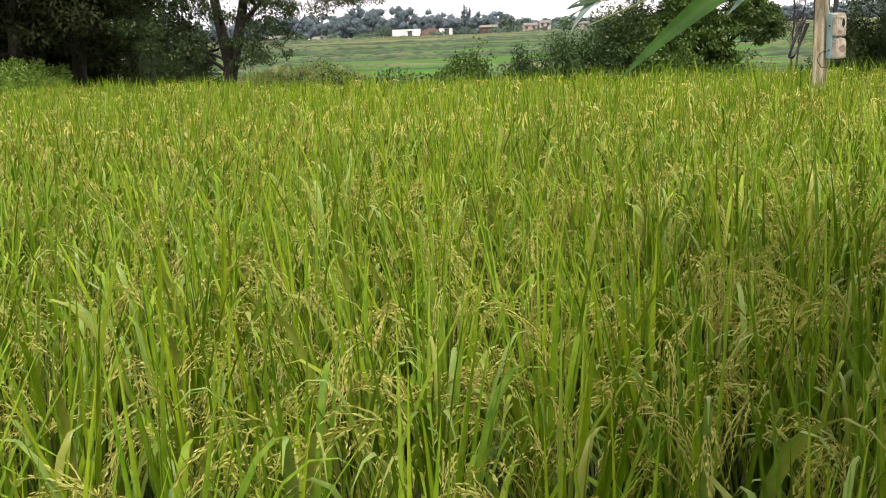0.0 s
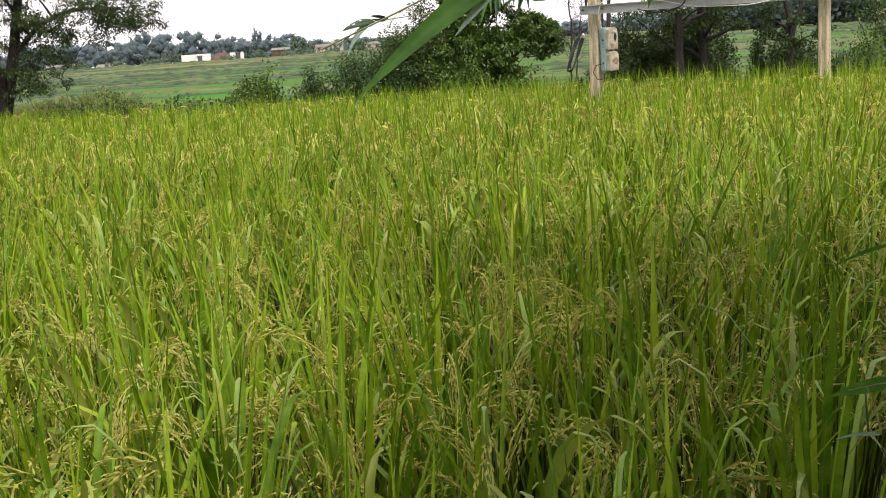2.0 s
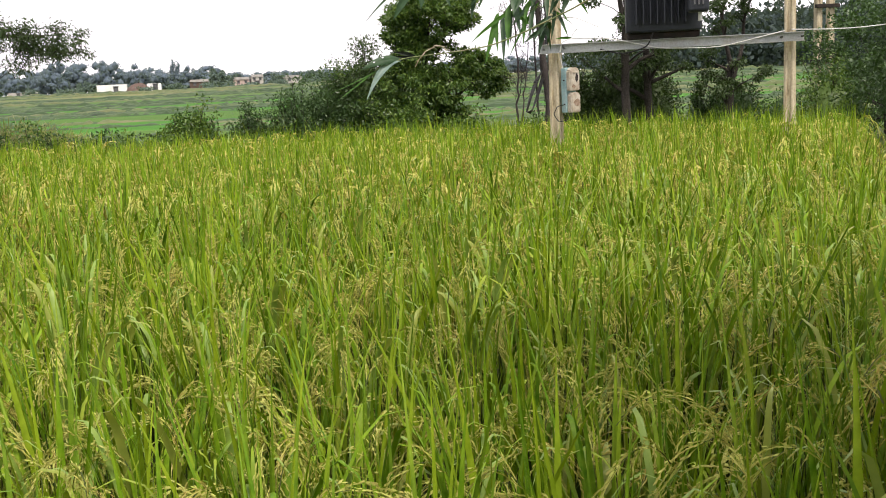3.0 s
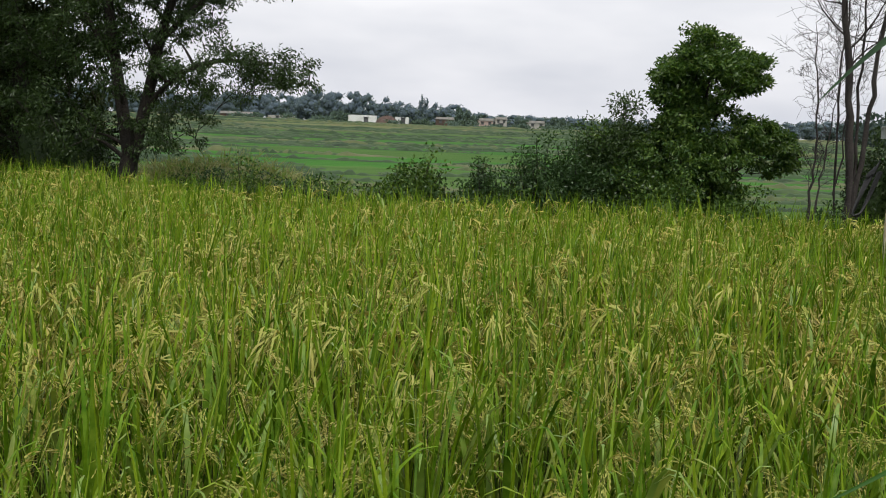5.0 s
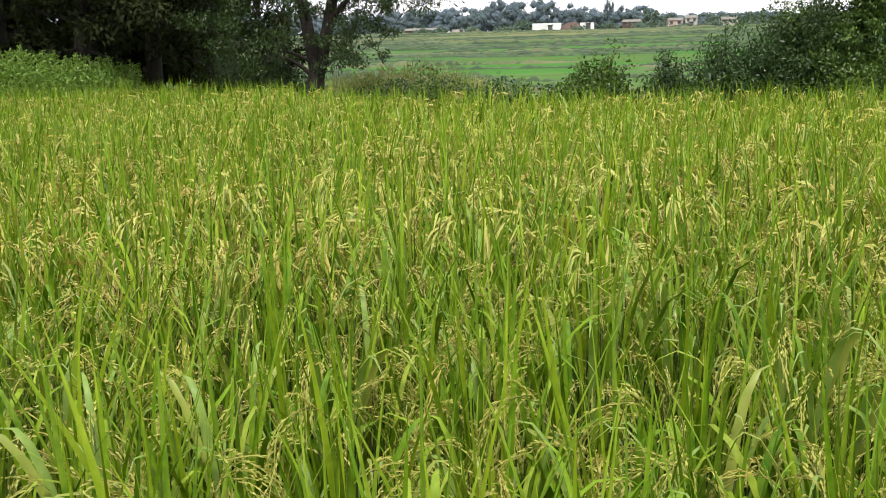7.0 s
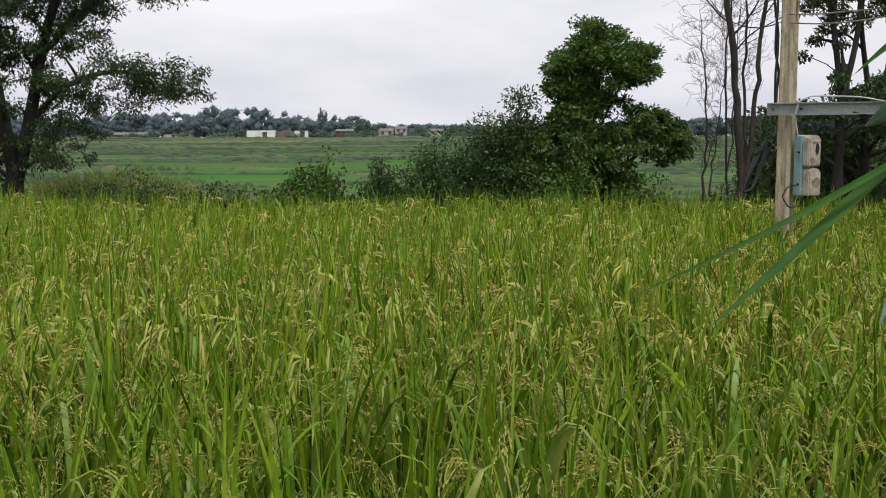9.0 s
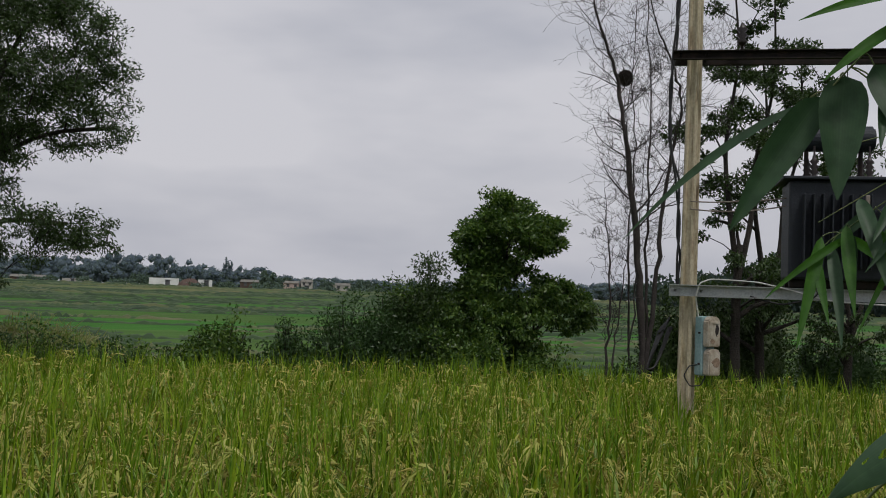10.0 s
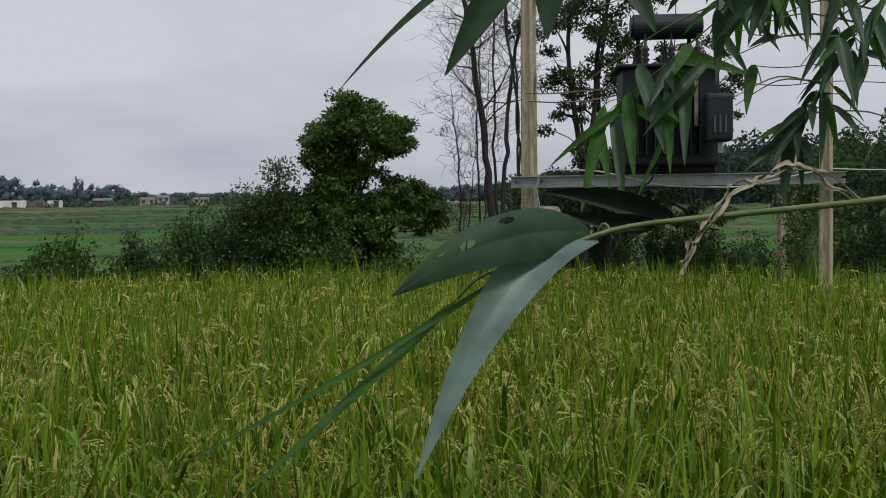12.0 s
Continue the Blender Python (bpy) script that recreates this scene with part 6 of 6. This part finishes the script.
def rice_leaves(rng, detail):
    """The blades and stalks of one plant."""
    g = Geo()
    n_up, n_arch, n_stalk, seg = ((9, 3, 0, 4), (11, 5, 4, 5), (10, 8, 8, 7), (10, 9, 9, 9))[detail]
    for k in range(n_up + n_arch):
        a = rng.uniform(0, 2 * np.pi)
        out = np.array([math.cos(a), math.sin(a), 0])
        root = out * rng.uniform(0.005, 0.04) + (0, 0, rng.uniform(0.1, 0.35))
        if k < n_up:
            top = rng.uniform(0.84, 1.06 if detail == 0 else 1.13)
            lean = rng.uniform(0.02, 0.17) if k % 3 else rng.uniform(0.12, 0.34)
            pts = curve_points(root, out * lean * 0.4 + (0, 0, top * 0.7), out * (lean + rng.uniform(0, 0.07)) + (0, 0, top), seg)
        else:
            top = rng.uniform(0.72, 0.95)
            lean = rng.uniform(0.18, 0.34)
            pts = curve_points(root, out * lean * 0.45 + (0, 0, top * 1.15), out * lean + (0, 0, top - rng.uniform(0.0, 0.22)), seg)
        w = rng.uniform(0.008, 0.0185 if k < n_up else 0.021) * (1.25 if detail == 0 else 1.0)
        t = np.linspace(0, 1, seg)
        widths = w * np.clip(np.minimum(0.5 + 1.4 * t, (1 - t) * 2.4), 0.04, 1)
        blade(g, pts, widths, (-out[1] + rng.normal() * 0.5, out[0] + rng.normal() * 0.5, 0), fold=(0.35 if detail == 3 else 0.0), mat=3 if k >= n_up and k % 2 else 0)
    # extra dark stalks low down, coloured to stand in for shade inside the crop
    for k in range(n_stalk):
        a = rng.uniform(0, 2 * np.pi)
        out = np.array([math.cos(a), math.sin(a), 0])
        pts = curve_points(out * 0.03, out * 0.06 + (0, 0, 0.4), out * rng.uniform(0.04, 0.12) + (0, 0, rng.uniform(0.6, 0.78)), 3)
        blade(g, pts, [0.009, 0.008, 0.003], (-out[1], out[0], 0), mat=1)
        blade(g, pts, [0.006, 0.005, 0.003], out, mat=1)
    return g


def head_spots(rng, count, low=0.0):
    """Where the heads sit on one plant: place, turn, lean and size."""
    spots = []
    for k in range(count):
        a = rng.uniform(0, 2 * np.pi)
        r = rng.uniform(0.02, 0.1)
        spots.append(((math.cos(a) * r, math.sin(a) * r, rng.uniform(0.66, 0.86) - low), a + rng.normal() * 0.5, rng.uniform(-0.1, 0.35), rng.uniform(0.95, 1.35)))
    return spots


def whole_plant(rng, detail, heads):
    """One plant as plain arrays, heads included, to be laid out many times."""
    g = rice_leaves(rng, detail)
    for at_, rz, tilt, sc in head_spots(rng, heads, 0.035 if detail == 0 else 0.0):
        v, q, t, qm, tm = panicle(rng, detail).arrays()
        n0 = g.n
        v = turned(v, rz, tilt, sc * (1.1 if detail < 2 else 1.0), at_)
        g.v.append(v)
        g.n += len(v)
        if len(q):
            g.q.append(q + n0)
            g.qm.append(np.where(qm == 0, 4 if rng.uniform() < (0.5 if detail < 2 else 0.3) else 2, 1))
    return g.arrays()


def lay_out(name, label, spots, plants, rng):
    """One mesh of many plants, each turned, leaned and scaled in its own way."""
    g = Geo()
    which = rng.integers(0, len(plants), len(spots))
    for k, (v, q, t, qm, tm) in enumerate(plants):
        p = spots[which == k]
        n = len(p)
        if not n:
            continue
        a, s = rng.uniform(0, 2 * np.pi, n), rng.uniform(0.9, 1.07, n)
        lx, ly = rng.normal(size=n) * 0.05 + 0.02, rng.normal(size=n) * 0.05
        x = (v[None, :, 0] * np.cos(a)[:, None] - v[None, :, 1] * np.sin(a)[:, None])
        y = (v[None, :, 0] * np.sin(a)[:, None] + v[None, :, 1] * np.cos(a)[:, None])
        z = v[None, :, 2] * s[:, None]
        x = x + lx[:, None] * z + p[:, 0:1]
        y = y + ly[:, None] * z + p[:, 1:2]
        big = np.stack([x, y, z + p[:, 2:3]], -1).reshape(-1, 3)
        off = (np.arange(n) * len(v))[:, None, None]
        n0 = g.n
        g.v.append(big)
        g.n += len(big)
        g.q.append((q[None] + off).reshape(-1, 4) + n0)
        g.qm.append(np.tile(qm, n))
        if len(t):
            g.t.append((t[None] + off).reshape(-1, 3) + n0)
            g.tm.append(np.tile(tm, n))
    return tagged(new(name, g.mesh(name, [M_BLADE, M_STALK_SHADED, M_GRAIN, M_BLADE_SHEEN, M_GRAIN_RIPE])), label, "rice", kind="stuff")


def plant_rice():
    rng = np.random.default_rng(11)
    step = 0.225
    xs, ys = np.meshgrid(np.arange(-16, 9.5, step), np.arange(-4, 19, step))
    p = np.stack([xs.ravel(), ys.ravel()], -1) + rng.uniform(-0.06, 0.06, (xs.size, 2))
    p = p[inside(p, FIELD)]
    # nothing grows where the poles stand
    p = p[(np.hypot(*(p - P1).T) > 0.16) & (np.hypot(*(p - P2).T) > 0.16)]
    p = np.concatenate([p, np.zeros((len(p), 1))], 1)
    x, y = p[:, 0], p[:, 1]
    # the plan falls into a strip close by, a middle strip and the rest
    close = (y < 3.4) & (x > -2.4 - 0.1 * y)
    single = (y > -2.5) & (y < 2.4) & (np.abs(x - 0.15 - 0.1 * y) < 1.0 + 0.12 * y)
    middle = ~close & (y > 0.5) & (y < 7.2) & (x > -0.8 * y - 1.0)
    edge = ~close & ~middle & (y > 4) & (x > -0.8 * y - 1.0)
    far_left = ~close & ~middle & ~edge
    kinds = {d: [whole_plant(np.random.default_rng(200 + 10 * d + k), d, h) for k in range(5)] for d, h in ((0, 4), (1, 5), (2, 5))}
    lay_out("rice_crop", "dense ripening rice with straw-yellow drooping heads", p[close & ~single], kinds[2], rng)
    lay_out("rice_crop", "dense ripening rice across the middle of the paddy", p[middle], kinds[1], rng)
    lay_out("rice_crop", "dense ripening rice towards the far edge", p[edge], kinds[0], rng)
    keep = rng.uniform(size=len(p)) < 0.6
    lay_out("rice_crop", "dense ripening rice at the far side of the paddy", p[far_left & keep], kinds[0], rng)
    # the nearest plants one by one
    makers = []
    for k in range(6):
        r = np.random.default_rng(300 + k)
        makers.append((rice_leaves(r, 3).mesh("rice_plant", [M_BLADE, M_STALK_SHADED, M_GRAIN, M_BLADE_SHEEN]), [panicle(r, 3).mesh("panicle", [M_GRAIN_RIPE if n == 2 and k % 2 else M_GRAIN, M_STALK_SHADED]) for n in range(3)], head_spots(r, 4)))
    for q in p[single]:
        leaves, heads, spots = makers[rng.integers(0, 6)]
        ob = new("rice_plant", leaves)
        tagged(ob, "ripening rice plant with drooping straw-coloured heads", "rice plant", "near rice plants")
        s = rng.uniform(0.92, 1.06)
        ob.matrix_basis = Matrix.LocRotScale(q, Euler((rng.normal() * 0.05, rng.normal() * 0.05, rng.uniform(0, 6.28))), (s, s, s))
        for k, (at_, rz, tilt, sc) in enumerate(spots):
            h = new("panicle", heads[k % 3])
            h.parent = ob
            h.matrix_basis = Matrix.LocRotScale(at_, Euler((0, tilt, rz), "XYZ"), (sc, sc, sc))


plant_rice()
